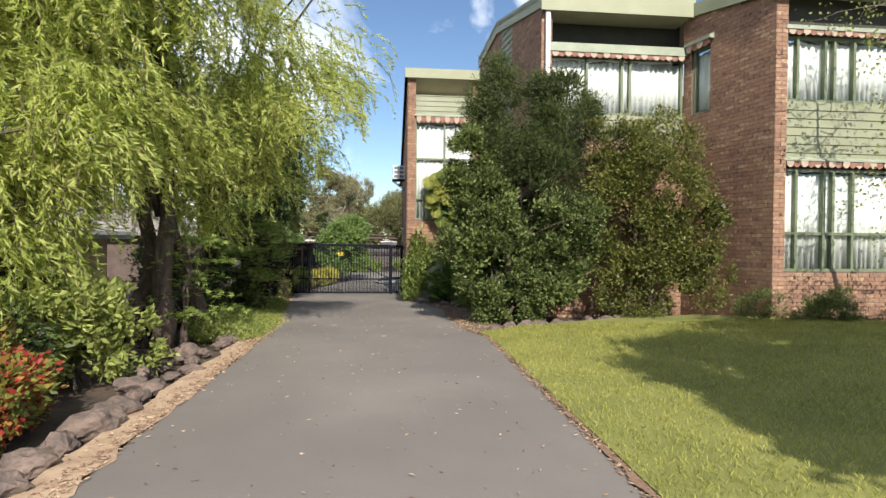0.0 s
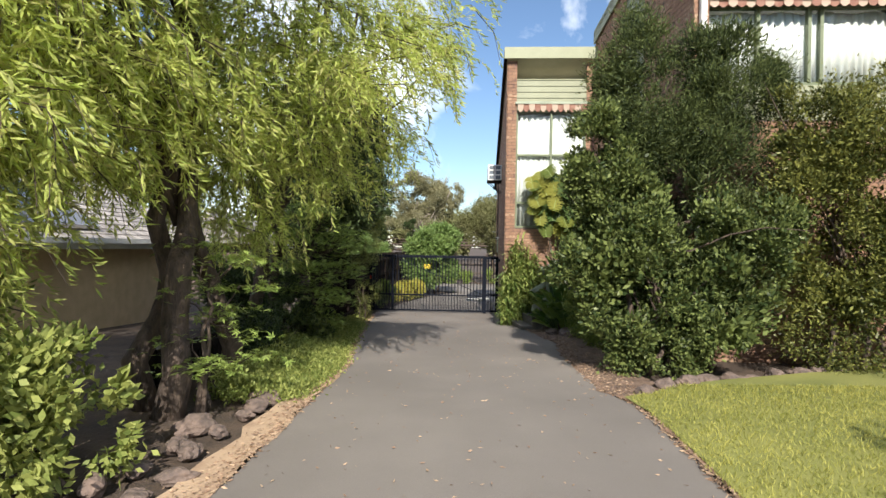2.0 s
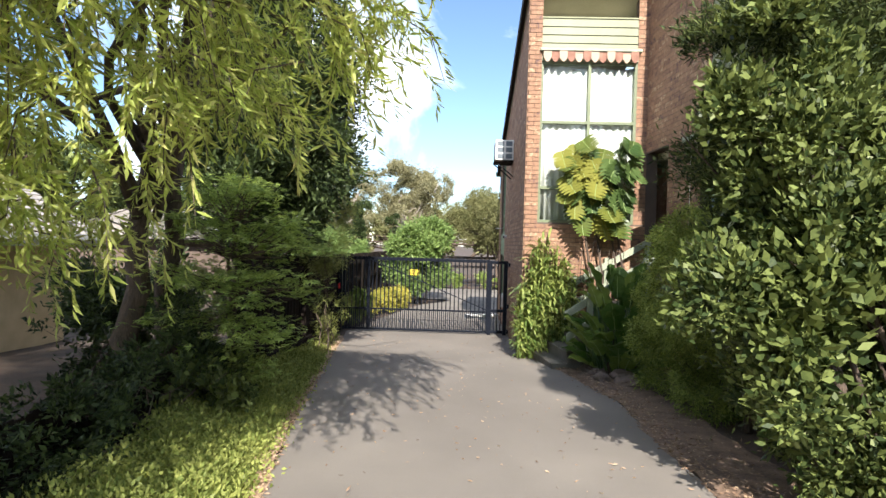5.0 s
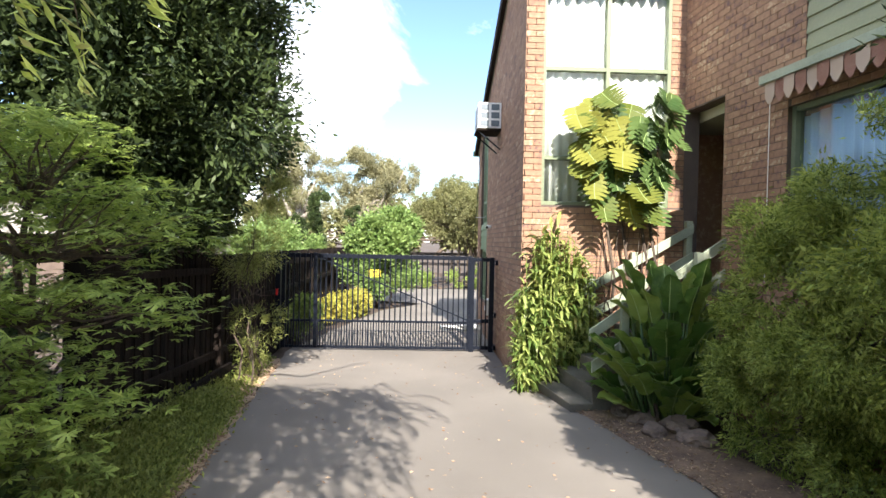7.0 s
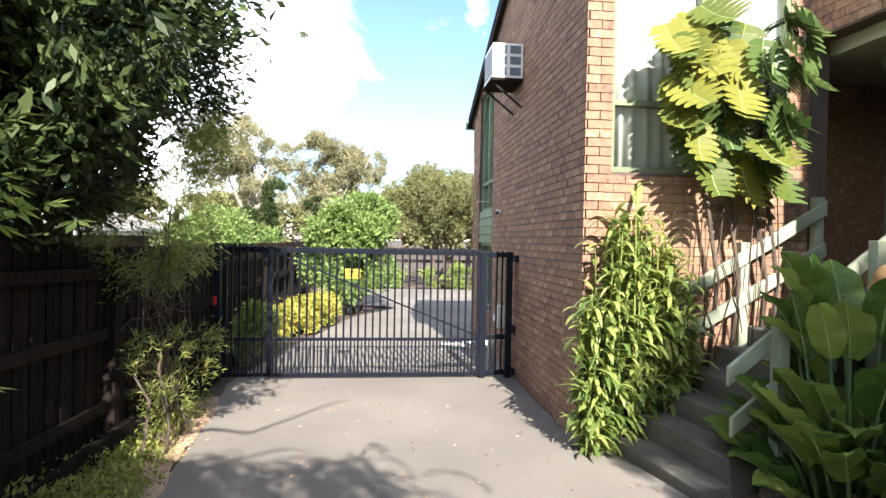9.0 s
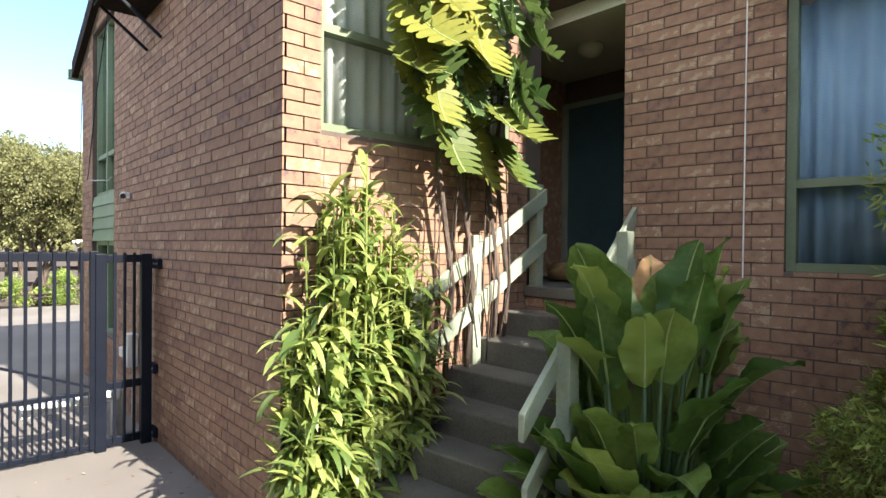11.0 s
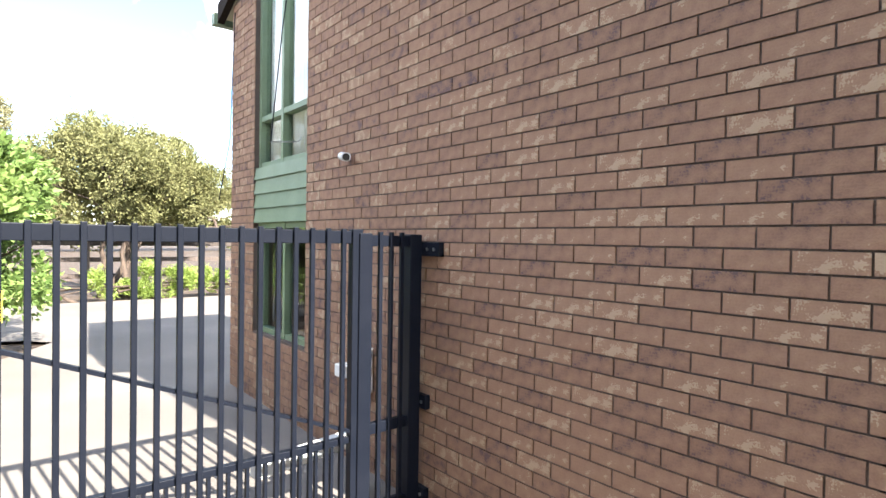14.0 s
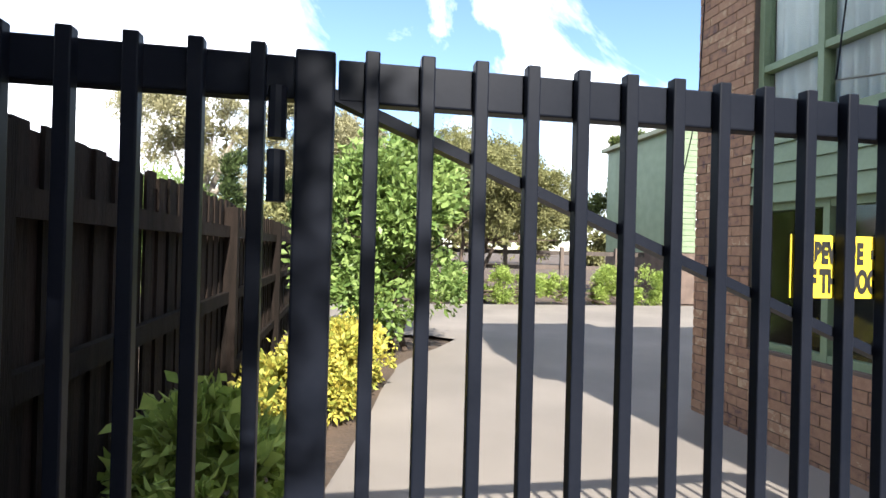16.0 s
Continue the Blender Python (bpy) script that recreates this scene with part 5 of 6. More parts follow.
    # wispy shrub at the gate
    leafy("wispy_shrub", "thin wispy shrub with bare stems beside the gate", "shrub", (-3.85, 0.1, 0.0), ((0, 0), (0.12, 0.2), (-0.1, 0.3), (0.1, -0.25), (0.0, 0.5), (-0.05, -0.4)),
          [((-3.9, 0.2, 2.15), (0.40, 0.6, 1.0), 150, 46, 0.26), ((-3.8, 0.1, 0.75), (0.3, 0.6, 0.5), 70, 24, 0.2)], 0.075, 0.010, L_BIRCH, 46, stem_r=0.014, dense=0.3, inner=0.0)
    # lavender-like hedge in front of the windows
    leafy("lavender_hedge", "low grey-green hedge under the windows", "hedge", (8.6, -8.5, 0.5), ((0, 0), (1.0, 0), (2.2, 0.1)),
          [((7.6, -8.3, 0.7), (0.9, 0.35, 0.5), 130, 40, 0.2), ((9.4, -8.6, 0.75), (1.3, 0.4, 0.55), 190, 40, 0.22), ((11.8, -8.5, 0.8), (1.5, 0.4, 0.6), 160, 40, 0.22), ((6.7, -7.7, 0.6), (0.5, 0.4, 0.7), 70, 40, 0.2)],
          0.07, 0.009, L_PITT, 47, up=0.8, stem_r=0.012)


low_plants()


def birch():
    rng = np.random.default_rng(51)
    base = (8.9, -9.5, 0.55)
    t = thing("birch_tree", "slender pale-barked tree with sparse leaves on the lawn", "tree", base)
    g = Geo()
    top = np.array([-0.9, 0.3, 6.4])
    pts = crook((0, 0, -0.1), top, 8, 0.06, rng)
    g.tube(pts, [0.06 * (1.1 - 0.11 * k) for k in range(9)], 7)
    bs, ds = [], []
    for i in range(46):
        k = rng.uniform(0.18, 1.0)
        s = np.array([0, 0, 0]) + top * k
        a = rng.uniform(0, 6.28)
        tip = s + np.array([math.cos(a), math.sin(a), 0.2]) * rng.uniform(0.6, 1.7) + np.array([0, 0, -0.3])
        br = crook(s, tip, 5, 0.07, rng)
        g.tube(br, [0.014, 0.011, 0.009, 0.006, 0.004, 0.002], 4)
        m = 42
        idx = rng.integers(2, 6, m)
        p = np.array(br)[idx] + rng.normal(size=(m, 3)) * 0.13
        bs.append(p)
        ds.append(rng.normal(size=(m, 3)) * 0.6 + np.array([0, 0, -0.6]))
    part("trunk", g, M_BIRCH, t, smooth=True)
    v, q = leaves(np.concatenate(bs), np.concatenate(ds), 0.075, 0.05, 0.1, rng)
    soup("crown", v, q, L_BIRCH, t, "sparse small leaves")


birch()
leafy("street_tree", "leafy tree behind the walker that shades the lawn", "tree", (7.5, -19.0, 0.45), ((0, 0), (0.2, 0.1)),
      [((7.5, -18.3, 5.6), (3.6, 2.9, 1.9), 520, 40, 0.6), ((11.0, -18.0, 5.2), (2.6, 2.6, 1.9), 280, 40, 0.6), ((4.6, -18.8, 5.2), (2.0, 2.0, 1.6), 220, 40, 0.55)], 0.20, 0.12, L_DARK, 53, stem_r=0.16, dense=0.0, inner=0.6)


def strap(g_v, g_f, base, direction, length, width, droop, segs=5, cup=0.18):
    """One arching strap leaf, appended to lists."""
    b = Vector(base)
    d = Vector(direction).normalized()
    side = d.cross(Vector((0, 0, 1)))
    side = side.normalized() if side.length > 1e-3 else Vector((1, 0, 0))
    n0 = len(g_v)
    p = b.copy()
    for i in range(segs + 1):
        t = i / segs
        w = width * (math.sin(math.pi * min(1.0, 0.12 + t * 0.88)) ** 0.7) * 0.5
        up = side.cross(d).normalized()
        g_v.append(tuple(p - side * w + up * w * cup))
        g_v.append(tuple(p))
        g_v.append(tuple(p + side * w + up * w * cup))
        d = (d + Vector((0, 0, -droop / segs))).normalized()
        p = p + d * (length / segs)
    for i in range(segs):
        a = n0 + i * 3
        g_f.append((a, a + 1, a + 4, a + 3))
        g_f.append((a + 1, a + 2, a + 5, a + 4))


def cane_clump():
    rng = random.Random(61)
    t = thing("cane_lily_clump", "tall clump of strap-leaved canes at the brick corner", "plant clump", (0.2, -0.22, 0.04))
    rest, made = Geo(), 0
    for i in range(190):
        x = rng.uniform(-0.30, 0.80)
        front = -0.15 if x < 0.25 else -0.02
        y = rng.uniform(front, 0.18) if x > -0.14 else rng.uniform(-0.20, 0.02)
        peak = 2.45 - 1.35 * abs(x - 0.18) if x > -0.14 else 1.5
        h = peak * (0.35 + 0.65 * rng.random() ** 0.7)
        lx, ly = rng.uniform(-0.07, 0.07), rng.uniform(-0.08, 0.0)
        part("cane", Geo().tube([(x, y, -0.08), (x + lx * 0.4, y + ly * 0.4, h * 0.5), (x + lx, y + ly, h)], [0.010, 0.008, 0.005], 5), L_LILY, t)
        n = rng.randint(11, 15)
        for k in range(n):
            f = min(1.0, 0.12 + 0.98 * k / n)
            p = Vector((x + lx * f, y + ly * f, h * f))
            a = rng.uniform(0, 6.28)
            d = Vector((math.cos(a), math.sin(a) - 0.2, rng.uniform(0.5, 2.2)))
            if p.x + 0.2 < 0.05 and p.y > 0.1:
                d.x = -abs(d.x) * 0.5
            single = h > 1.3 and made < 300 and f > 0.4
            tgt = Geo() if single else rest
            strap(tgt.v, tgt.f, p, d, rng.uniform(0.17, 0.31), rng.uniform(0.034, 0.060), rng.uniform(0.7, 2.4))
            if single:
                part("leaf", tgt, L_LILYY if rng.random() < 0.12 else L_LILY, t, smooth=True)
                made += 1
    tagged(part("lower_foliage", rest, L_LILY, t, smooth=True), "dense green strap leaves", kind="stuff")


cane_clump()


def monstera_leaf(g, origin, m, size, fingers=7, seed=0):
    """One split leaf in its own plane (x across, y from stalk to tip), bent at the midrib."""
    rng = random.Random(seed)
    n = fingers

    def put(x, y):
        z = -abs(x) * 0.32 - 0.35 * y * y
        return tuple(Vector(origin) + m @ Vector((x * size, y * size, z * size)))
    pitch = 1.0 / n
    spine = []
    for i in range(n + 1):
        spine.append(len(g.v))
        g.v.append(put(0.0, -0.16 + i * pitch))
    for s in (-1, 1):
        for i in range(n):
            ym = -0.16 + (i + 0.5) * pitch
            w = 0.50 * math.sqrt(max(0.05, 1 - ((ym - 0.22) / 0.68) ** 2)) * rng.uniform(0.88, 1.06)
            k = len(g.v)
            for x, y in ((w * 0.58, ym - pitch * 0.49 + 0.04), (w * 0.84, ym - pitch * 0.34 + 0.09), (w, ym + 0.12), (w * 0.88, ym + pitch * 0.30 + 0.10), (w * 0.58, ym + pitch * 0.46 + 0.04)):
                g.v.append(put(s * x, y))
            for q in ((spine[i], k, k + 4, spine[i + 1]), (k, k + 1, k + 3, k + 4), (k + 1, k + 2, k + 3)):
                g.f.append(q if s > 0 else q[::-1])
    return [put(0.0, -0.16 + i * pitch) for i in range(n + 1)]


def monstera():
    rng = random.Random(71)
    t = thing("monstera", "large climbing plant with split yellow-green leaves on the wall", "climbing plant", (1.22, -0.06, 0.0))
    st = Geo()
    for dx in (0.0, 0.22, 0.5, 0.62):
        sm = Geo().tube([(dx, -0.03, 0.55), (dx + 0.08, -0.06, 1.6), (dx - 0.1, -0.08, 2.6), (dx + 0.05, -0.06, 3.5)], [0.022, 0.024, 0.02, 0.012], 6)
        part("stem", sm, M_BARK, t, smooth=True)
    for i in range(10):
        x = rng.uniform(-0.1, 0.7)
        st.tube([(x, -0.05, rng.uniform(2.1, 2.9)), (x + rng.uniform(-0.1, 0.1), -0.1, rng.uniform(1.5, 1.9)), (x + rng.uniform(-0.2, 0.2), -0.08, rng.uniform(0.8, 1.3))], 0.006, 4)
    tagged(part("hanging_root", st, M_BARK, t, "thin brown hanging roots", smooth=True), kind="stuff")
    for i in range(60):
        x = rng.uniform(-0.58, 0.78)
        z = rng.uniform(2.6, 4.2)
        if abs(x - 0.1) > 0.45 and z < 3.0:
            z += 0.45
        y = -0.07 - rng.uniform(0.0, 0.26)
        size = rng.uniform(0.34, 0.50)
        tilt = rng.uniform(-40, 12)
        spin = (x - 0.1) * 38 + rng.uniform(-30, 30)
        m = (Matrix.Rotation(radians(x * 30 + rng.uniform(-15, 15)), 3, "Z") @ Matrix.Rotation(radians(spin), 3, "Y") @ Matrix.Rotation(radians(-90 + tilt), 3, "X"))
        g = Geo()
        mid = monstera_leaf(g, (x, y, z), m, size, rng.randint(6, 7), i)
        leaf = part("leaf", g, L_MONSTD if (i % 3 == 0 or x > 0.55) else L_MONST, t, smooth=False)
        part("midrib", Geo().tube(mid, 0.006, 5), L_RIB, leaf)
        c = Geo()
        c.tube([(x, y, z), (x * 0.7, y * 0.6, z - 0.1), (x * 0.5, -0.06, z - 0.25)], [0.007, 0.008, 0.01], 5)
        part("stalk", c, L_MONSTD, leaf)


monstera()


def elephant_ear():
    rng = random.Random(81)
    t = thing("elephant_ear_plant", "big-leaved green plant beside the steps", "plant", (1.42, -1.62, 0.1))
    dry = (7, 19, 33)
    for i in range(104):
        a = rng.uniform(0, 6.28)
        r = rng.uniform(0.05, 0.36)
        foot = Vector((math.cos(a) * r, math.sin(a) * r * 0.7, -0.05))
        out = Vector((math.cos(a), math.sin(a) * 0.8, 0))
        level = rng.random() ** 1.45
        start = foot + out * (0.10 + 0.16 * (1 - level)) + Vector((0, 0, 0.12 + 1.32 * level))
        L = rng.uniform(0.40, 0.60)
        W = L * rng.uniform(0.50, 0.66)
        d = (out * rng.uniform(0.4, 1.0) * (1.3 - level * 0.6) + Vector((0, 0, rng.uniform(0.5, 0.8) + level))).normalized()
        twist = Matrix.Rotation(rng.uniform(-0.5, 0.5), 3, d)
        side = twist @ d.cross(Vector((0, 0, 1))).normalized()
        g, rib = Geo(), Geo()
        p, segs, mid = start.copy(), 18, []
        droop = rng.uniform(0.3, 1.5)
        for k in range(segs + 1):
            f = k / segs
            w = W * 0.5 * math.sin(math.pi * min(1, 0.07 + f * 0.93)) ** 0.6
            nrm = side.cross(d).normalized()
            mid.append(tuple(p + nrm * 0.003))
            for j in range(-3, 4):
                wav = 0.011 * math.sin(f * 15 + i * 2.1 + (j > 0)) * (abs(j) - 1) + 0.006 * math.sin(f * 40 - abs(j) * 1.1 + i)
                g.v.append(tuple(p + side * (w * j / 3) + nrm * (abs(j) * w * 0.12 + (wav if j else 0.0))))
            d = (d + Vector((0, 0, -droop / segs * (0.3 + f * 1.2)))).normalized()
            p = p + d * (L / segs)
        for k in range(segs):
            for j in range(6):
                q = k * 7 + j
                g.f.append((q, q + 1, q + 8, q + 7))
        leaf = part("leaf", g, L_DRY if i in dry else L_BIG, t, "withered yellow-brown leaf" if i in dry else "", smooth=True)
        part("midrib", rib.tube(mid[::3], [0.009, 0.008, 0.007, 0.006, 0.005, 0.004, 0.002], 5), L_RIB, leaf, smooth=True)
        st = Geo()
        st.tube([tuple(foot), tuple((foot + start) / 2 - out * 0.03), tuple(start)], [0.022, 0.018, 0.011], 6)
        part("stalk", st, L_MONSTD, leaf, smooth=True)
    # brown stumps at the base
    for i in range(9):
        a = rng.uniform(0, 6.28)
        s = Geo().tube([(math.cos(a) * 0.25, math.sin(a) * 0.2, -0.05), (math.cos(a) * 0.33, math.sin(a) * 0.26, 0.22)], [0.035, 0.02], 6)
        part("stump", s, M_BARK, t)


elephant_ear()


def rocks():
    rng = random.Random(91)

    def rock(x, y, s, name="rock"):
        bm = bmesh.new()
        bmesh.ops.create_icosphere(bm, subdivisions=3, radius=1.0)
        o = Vector((rng.uniform(0, 50), rng.uniform(0, 50), 0))
        sx, sy, sz = s * rng.uniform(0.8, 1.2), s * rng.uniform(0.9, 1.5), s * rng.uniform(0.55, 0.8)
        for v in bm.verts:
            k = 1 + 0.42 * noise.noise(v.co * 1.3 + o) + 0.16 * noise.noise(v.co * 3.5 + o)
            v.co = Vector((v.co.x * sx * k, v.co.y * sy * k, v.co.z * sz * k))
        me = bpy.data.meshes.new(name)
        bm.to_mesh(me)
        bm.free()
        me.materials.append(M_ROCK)
        ob = new(name, me)
        ob.location = (x, y, gz(x, y) + sz * 0.25)
        ob.rotation_euler = (0, 0, rng.uniform(0, 6))
        tagged(ob, "rough brown basalt edging rock beside the drive", "rock", "edging rocks")
    y = -15.2
    while y < -8.2:
        rock(-2.86 + rng.uniform(-0.08, 0.05) - (0.1 if y > -11 else 0), y, rng.uniform(0.11, 0.19) if y < -12 else rng.uniform(0.06, 0.12))
        if rng.random() < 0.5:
            rock(-3.2 + rng.uniform(-0.1, 0.1), y + 0.1, rng.uniform(0.08, 0.15))
        y += rng.uniform(0.30, 0.5)
    for x, y, s in ((1.1, -1.75, 0.15), (1.35, -2.1, 0.18), (1.0, -2.3, 0.13), (1.3, -2.55, 0.16), (0.95, -1.5, 0.12)):
        rock(x, y, s)
    # low stone edge between lawn and bed
    x = 1.25
    while x < 6.2:
        rock(x, lawn_top(x) + 0.12 + rng.uniform(-0.04, 0.05), rng.uniform(0.09, 0.15))
        x += rng.uniform(0.28, 0.45)


rocks()


def litter():
    rng = np.random.default_rng(95)
    # dry leaves along both edges of the drive, and a few scattered on it
    n = 9000
    y = rng.uniform(-15.5, 1.5, n)
    left = rng.random(n) < 0.5
    eL = np.array([interp(DRIVE_L, a) for a in y])
    eR = np.array([interp(DRIVE_R, a) for a in y])
    x = np.where(left, eL - np.abs(rng.normal(size=n)) * np.where(y > -2.4, 0.30, 0.11) + 0.02, eR + np.abs(rng.normal(size=n)) * np.where(y > -8.7, 0.32, 0.06) - 0.05)
    m = 900
    ys = rng.uniform(-16, 2.3, m)
    xs = np.array([interp(DRIVE_L, a) + (interp(DRIVE_R, a) - interp(DRIVE_L, a)) * rng.random() for a in ys])
    x, y = np.concatenate([x, xs]), np.concatenate([y, ys])
    z = np.array([gz(a, b) for a, b in zip(x, y)]) + 0.008 + 0.015 * rng.random(len(x))
    d = np.stack([rng.normal(size=len(x)), rng.normal(size=len(x)), 0.12 * rng.normal(size=len(x))], 1)
    v, q = leaves(np.stack([x, y, z], 1), d, 0.045, 0.014, 0.2, rng)
    tagged(soup("leaf_litter", v, q, M_LITTER), "dry brown leaves along the drive's edges", "leaf litter", kind="stuff")
    strip("litter_bed", steps_between(-15.5, 1.8, 0.25), lambda yy: interp(DRIVE_L, yy) - (0.30 if yy < -3.2 else 0.62), lambda yy: interp(DRIVE_L, yy) + 0.015, lambda xx, yy: 0.006, M_LITTER, 2, 0.03, 5)
    structure(bpy.data.objects["litter_bed"], "strip of trodden dry leaves along the drive", "leaf litter")
    strip("mulch_bed", steps_between(-8.6, -0.2, 0.3), lambda yy: interp(DRIVE_R, yy) - 0.01, lambda yy: interp(DRIVE_R, yy) + 0.8, lambda xx, yy: 0.004, M_MULCH, 3, 0.03, 6)
    structure(bpy.data.objects["mulch_bed"], "brown bark mulch beside the drive", "garden bed")
    strip("litter_edge", steps_between(-17.5, -8.6, 0.22), lambda yy: interp(DRIVE_R, yy) - 0.015, lambda yy: interp(DRIVE_R, yy) + 0.085, lambda xx, yy: 0.02, M_LITTER, 2, 0.02, 7)
    structure(bpy.data.objects["litter_edge"], "line of dry leaves between drive and lawn", "leaf litter")


litter()


# ---- beyond the gate and behind the fence ----


def background():
    leafy("broad_leaf_shrub", "bright green broad-leaved shrub in the bed beyond the gate", "shrub", (-2.6, 9.9, 0.0), ((0, 0), (0.2, 0.1), (-0.3, 0.1)),
          [((-2.6, 9.9, 1.75), (1.15, 1.05, 1.4), 380, 30, 0.26)], 0.125, 0.062, L_FIG, 101, dense=0.25, inner=0.5)
    leafy("golden_hedge", "low golden-leaved hedge inside the gate", "hedge", (-3.75, 6.5, 0.0), ((0, 0), (0, 1.5), (0.1, 3)),
          [((-3.78, 6.1, 0.30), (0.26, 1.0, 0.32), 150, 34, 0.14), ((-3.25, 7.9, 0.36), (0.34, 1.0, 0.34), 170, 34, 0.14), ((-3.52, 7.0, 0.33), (0.28, 0.8, 0.32), 120, 34, 0.14)], 0.06, 0.036, L_GOLD, 102, stem_r=0.01, dense=0.25, inner=0.5)
    leafy("nandina", "green low shrub just inside the gate", "shrub", (-3.85, 3.7, 0.0), ((0, 0), (0.1, 0.3)),
          [((-3.85, 3.8, 0.5), (0.28, 0.7, 0.46), 110, 30, 0.16)], 0.08, 0.036, L_MAPLE, 103, stem_r=0.01, dense=0.25, inner=0.5)
    leafy("spreading_tree", "broad bronze-green spreading tree beyond the yard", "tree", (0.6, 18.2, 0.0), ((0, 0), (0.4, 0.2), (-0.4, 0.2), (0.15, -0.3), (-0.2, 0.4)),
          [((0.5, 18.2, 3.5), (2.6, 2.0, 1.35), 520, 48, 0.36), ((2.2, 18.6, 3.1), (1.9, 1.7, 1.2), 260, 48, 0.36)], 0.085, 0.045, L_BRONZE, 104, stem_r=0.09, dense=1.0, inner=0.8)
    leafy("eucalypt", "tall grey-green eucalypt far behind the yard", "tree", (-4.4, 23.5, 0.0), ((0, 0), (0.4, 0), (-0.5, 0.2)),
          [((-5.2, 23.5, 6.0), (1.3, 1.2, 1.4), 130, 60, 0.5), ((-3.2, 23.5, 5.6), (1.2, 1.2, 1.2), 120, 60, 0.5), ((-4.3, 24, 4.6), (2.4, 1.4, 1.5), 200, 60, 0.5)], 0.115, 0.045, L_EUC, 105, bark=M_BIRCH, stem_r=0.28, dense=0.5, inner=0.7)
    leafy("eucalypt", "grey-green eucalypt far behind the fence", "tree", (-9.2, 23.0, 0.0), ((0, 0), (0.5, 0.2)),
          [((-9.6, 23, 6.2), (1.9, 1.5, 1.8), 210, 60, 0.55), ((-7.6, 23.4, 5.0), (1.5, 1.4, 1.5), 140, 60, 0.5)], 0.115, 0.045, L_EUC, 106, bark=M_BIRCH, stem_r=0.26, dense=0.5, inner=0.7)
    leafy("pine", "dark green pine beyond the yard", "tree", (8.8, 24.0, 0.0), ((0, 0), (0.2, 0.1)),
          [((8.9, 24, 5.9), (1.3, 1.1, 0.8), 120, 34, 0.4), ((8.3, 24, 3.7), (1.7, 1.1, 1.5), 170, 34, 0.45)], 0.16, 0.05, L_PITT, 107, stem_r=0.2, dense=0.25, inner=0.5)
    for x, y, h in ((-6.9, 20.5, 5.0), (-5.0, 21.0, 4.3), (-8.0, 21.5, 4.2)):
        leafy("cypress", "narrow dark green cypress behind the fence", "tree", (x, y, 0.0), ((0, 0),), [((x, y, h * 0.5), (0.38, 0.38, h * 0.5), 150, 34, 0.24)], 0.14, 0.04, L_DARK, int(h * 100), up=0.9)
    leafy("hedge", "clipped green hedge along the far side of the yard", "hedge", (2.0, 17.2, 0.0), ((0, 0), (2.5, 0), (-2.5, 0)),
          [((-2.4, 17.2, 0.5), (1.8, 0.4, 0.5), 190, 34, 0.22), ((1.4, 17.2, 0.45), (1.9, 0.4, 0.48), 200, 34, 0.22), ((5.2, 17.2, 0.5), (2.0, 0.4, 0.5), 200, 34, 0.22)], 0.08, 0.035, L_MAPLE, 108, dense=0.25, inner=0.5)
    leafy("garden_mass", "mixed green shrubs behind the yard", "shrubs", (-4.6, 17.6, 0.0), ((0, 0), (2, 1)),
          [((-3.6, 18.2, 1.1), (1.9, 1.0, 1.2), 230, 34, 0.36), ((-7.4, 17, 1.6), (1.9, 1.3, 1.5), 220, 34, 0.4), ((-7.2, 13, 1.6), (1.4, 1.7, 1.3), 180, 34, 0.36)], 0.13, 0.055, L_FIG, 109, dense=0.25, inner=0.5)
    leafy("far_trees", "line of distant trees closing the view", "trees", (0.0, 70.0, 0.0), ((0, 0), (20, 0), (-20, 0)),
          [((x, 70 + (i % 3) * 3, 3.2 + (i * 37 % 10) * 0.25), (6.0, 3.0, 3.6), 150, 30, 1.4) for i, x in enumerate(range(-42, 46, 8))], 0.55, 0.3, L_BRONZE, 110, stem_r=0.3, dense=0.25, inner=0.5)
    leafy("side_trees", "trees over the neighbour's garden", "trees", (-22.0, 5.0, 0.0), ((0, 0), (2, 8)),
          [((-20, -2, 4.5), (3.5, 4.0, 3.2), 230, 34, 0.9), ((-19, 14, 4.4), (3.0, 4.0, 3.0), 200, 34, 0.9), ((-17, -14, 3.6), (3.5, 4.0, 3.0), 230, 34, 0.9)], 0.32, 0.15, L_PITT, 111, stem_r=0.2, dense=0.25, inner=0.5)
    f = thing("far_fence", "grey timber rail fence at the far side of the yard", "fence", (0, 19.6, 0))
    for x in range(-6, 16, 2):
        part("post", Geo().box((x - 0.06, -0.06, -0.05), (x + 0.06, 0.06, 1.7)), M_GREYTIM, f)
    for z in (0.5, 1.0, 1.5):
        part("rail", Geo().box((-6, 0.06, z - 0.07), (15, 0.1, z + 0.07)), M_GREYTIM, f)
    # green weatherboard building beyond the brick wall
    h = thing("weatherboard_shed", "green weatherboard building with a narrow window at the yard's end", "building", (7.1, 17.6, 0))
    part("wall", Geo().box((0, 0, 1.6), (5, 5, 5.6)), M_DKGREEN, h)
    part("base", Geo().box((0, 0.02, -0.02), (5, 5, 1.6)), M_MORTAR, h)
    for i in range(22):
        part("board", Geo().box((-0.015, -0.02, 1.62 + i * 0.18), (5.0, 0.0, 1.62 + i * 0.18 + 0.165)), M_DKGREEN, h)
    w = part("window", Geo().box((0.5, -0.05, 2.3), (1.2, -0.02, 4.2)), M_WHITE, h)
    part("pane", Geo().box((0.56, -0.06, 2.36), (1.14, -0.05, 4.14)), M_SOLAR, w)
    part("roof", Geo().box((-0.2, -0.2, 5.6), (5.2, 5.2, 5.75)), M_FASCIA, h)


background()


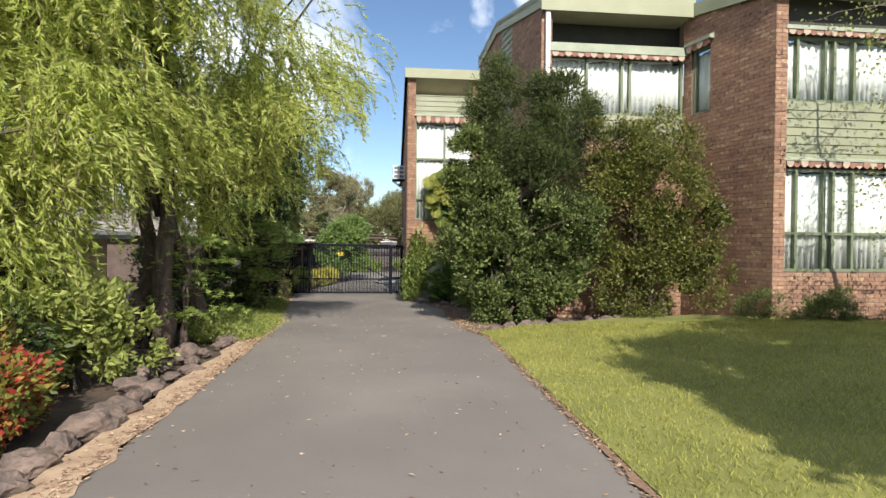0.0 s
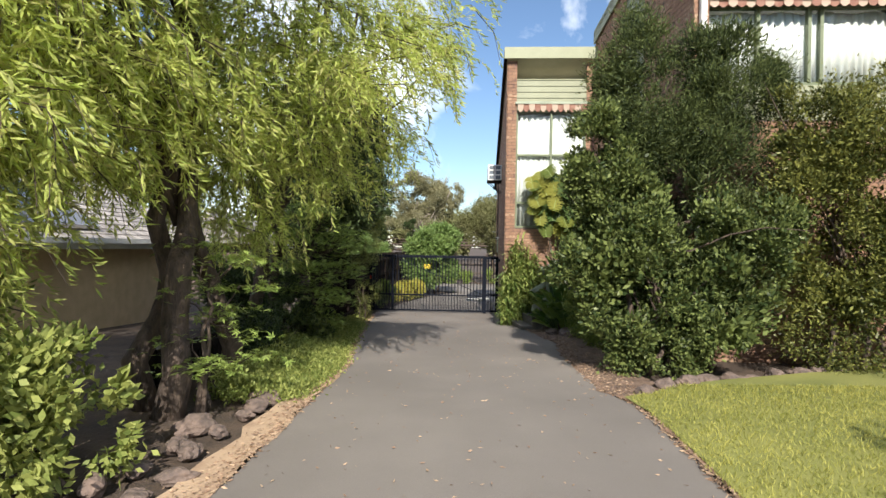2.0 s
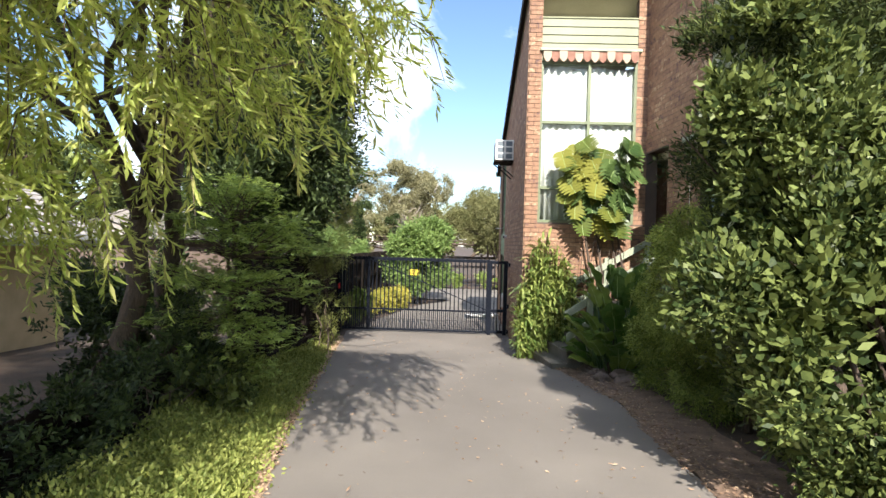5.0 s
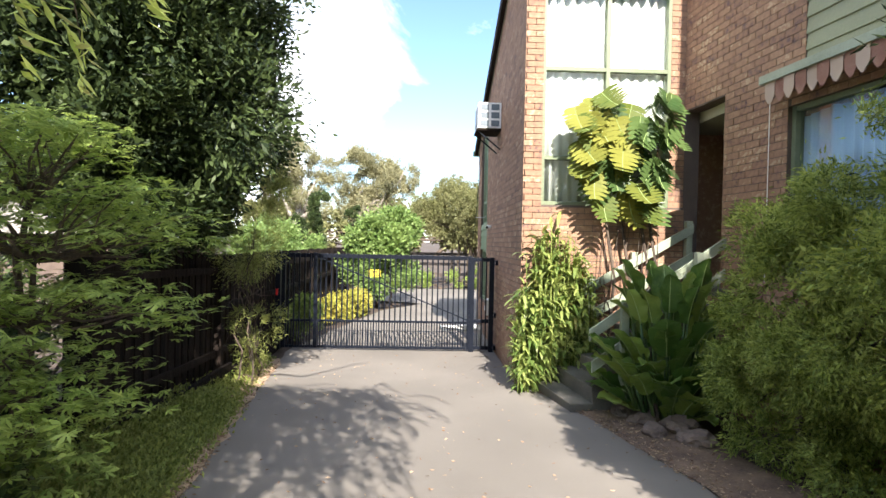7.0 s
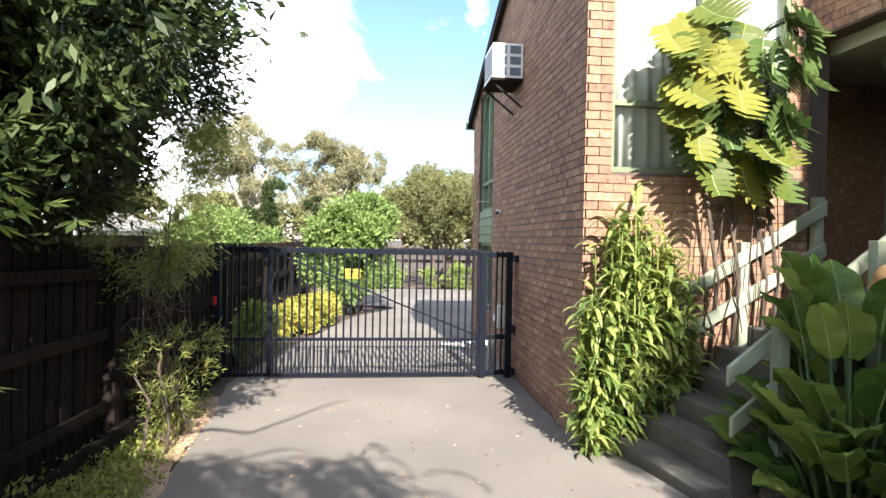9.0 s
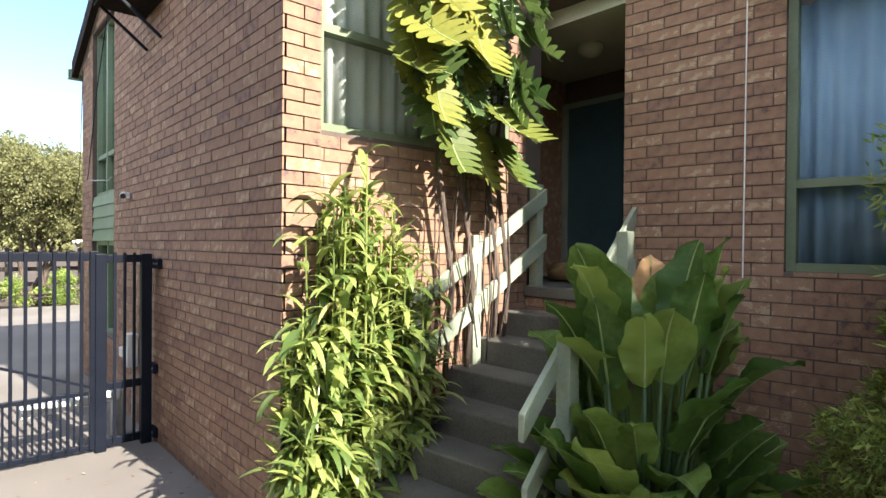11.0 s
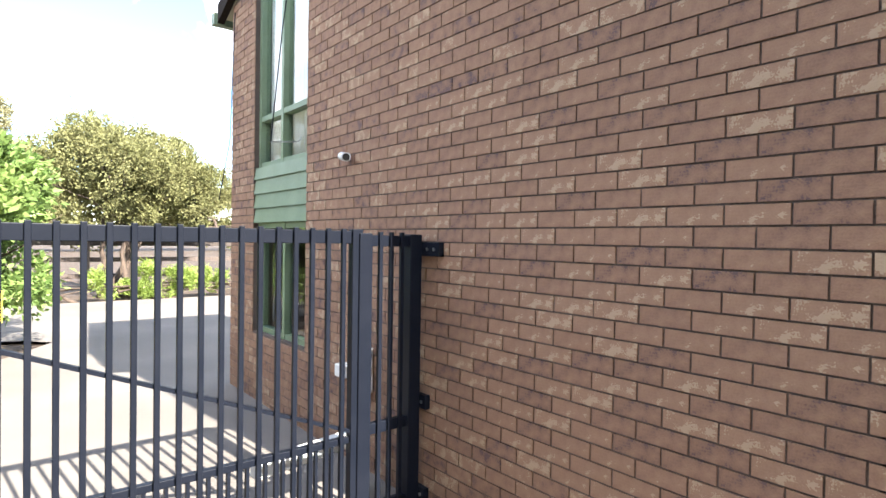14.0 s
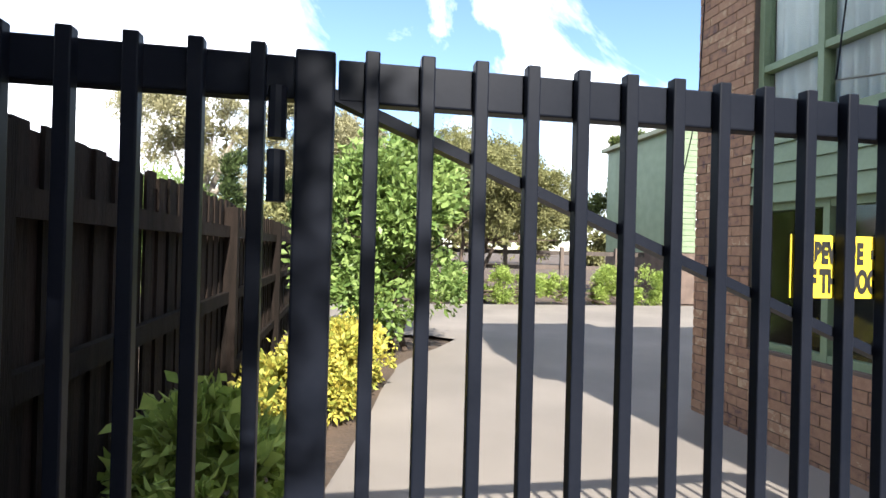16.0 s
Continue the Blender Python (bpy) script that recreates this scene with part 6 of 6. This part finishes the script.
def neighbour(label, at, y0, y1, zr, panels):
    """A low tiled house behind the fence, its ridge along the drive."""
    h = thing("neighbour_house", label, "house", at)
    part("wall", Geo().box((-6.0, y0 + 0.6, 0.0), (0.0, y1 - 0.6, 2.1)), M_WHITEBRICK if panels else M_MORTAR, h, "cream brick wall" if panels else "dark brick wall")
    g = Geo()
    x0, x1, ze = 0.55, -6.5, 2.1
    xr = -3.0
    rows = 16
    for side in (0, 1):
        xa = x0 if side == 0 else x1
        for i in range(rows):
            f0, f1 = i / rows, (i + 1) / rows
            a = (xa + (xr - xa) * f0, ze + (zr - ze) * f0)
            b = (xa + (xr - xa) * f1, ze + (zr - ze) * f1 + 0.0)
            k = int((y1 - y0) * 4.4)
            for j in range(k):
                ya, yb = y0 + (y1 - y0) * j / k, y0 + (y1 - y0) * (j + 0.96) / k
                bump = 0.035
                g.hexa([(a[0], ya, a[1]), (a[0], yb, a[1]), (b[0], yb, b[1] - 0.02), (b[0], ya, b[1] - 0.02),
                        (a[0], ya, a[1] + bump), (a[0], yb, a[1] + bump), (b[0], yb, b[1] + 0.01), (b[0], ya, b[1] + 0.01)])
    rf = part("roof", g, M_TILE, h, "weathered grey concrete roof tiles")
    part("ridge", Geo().beam((xr, y0, zr + 0.03), (xr, y1, zr + 0.03), 0.2, 0.09), M_TILE, rf)
    for yy in (y0 + 0.05, y1 - 0.1):
        gg = Geo()
        gg.hexa([(x0, yy, ze - 0.02), (x1, yy, ze - 0.02), (x1, yy + 0.05, ze - 0.02), (x0, yy + 0.05, ze - 0.02),
                 (xr + 0.01, yy, zr), (xr - 0.01, yy, zr), (xr - 0.01, yy + 0.05, zr), (xr + 0.01, yy + 0.05, zr)])
        part("gable", gg, M_WHITEBRICK if panels else M_TILE, h)
    part("gutter", Geo().box((x0 - 0.02, y0, ze - 0.06), (x0 + 0.1, y1, ze + 0.05)), M_WHITE, h, "white metal gutter")
    part("fascia", Geo().box((x0 - 0.05, y0, ze - 0.18), (x0 - 0.021, y1, ze)), M_WHITE, h)
    sl = math.degrees(math.atan2(zr - ze, x0 - xr))
    for i in range(panels):
        for j in range(2):
            p = thing("solar_panel", "dark blue solar panel on the neighbour's tiled roof", "solar panel",
                      (at[0] + x0 - 0.75 - j * 1.05 * math.cos(radians(sl)), at[1] + y0 + 1.5 + i * 1.7, ze + 0.13 + (0.75 + j * 1.05 * math.cos(radians(sl))) * (zr - ze) / (x0 - xr)), group="solar panels")
            p.rotation_euler = (0, radians(sl), 0)
            part("panel", Geo().box((-0.48, -0.8, -0.02), (0.48, 0.8, 0.02)), M_SOLAR, p)
            part("frame", Geo().box((-0.5, -0.82, -0.06), (-0.48, 0.82, 0.025)).box((0.48, -0.82, -0.06), (0.5, 0.82, 0.025)).box((-0.48, -0.82, -0.06), (0.48, -0.8, 0.025)).box((-0.48, 0.8, -0.06), (0.48, 0.82, 0.025)), M_METAL, p)


M_WHITEBRICK = mat("cream_brick", (0.66, 0.49, 0.28), 0.85, (0.52, 0.38, 0.21), scale=4, fine=60, bump=0.3)
neighbour("low cream brick house with a tiled roof behind the fence", (-9.2, -3.0, 0.0), -6.1, 3.8, 4.0, 3)
neighbour("tiled house further along behind the fence", (-9.4, 11.0, 0.0), -2.6, 3.4, 3.3, 0)
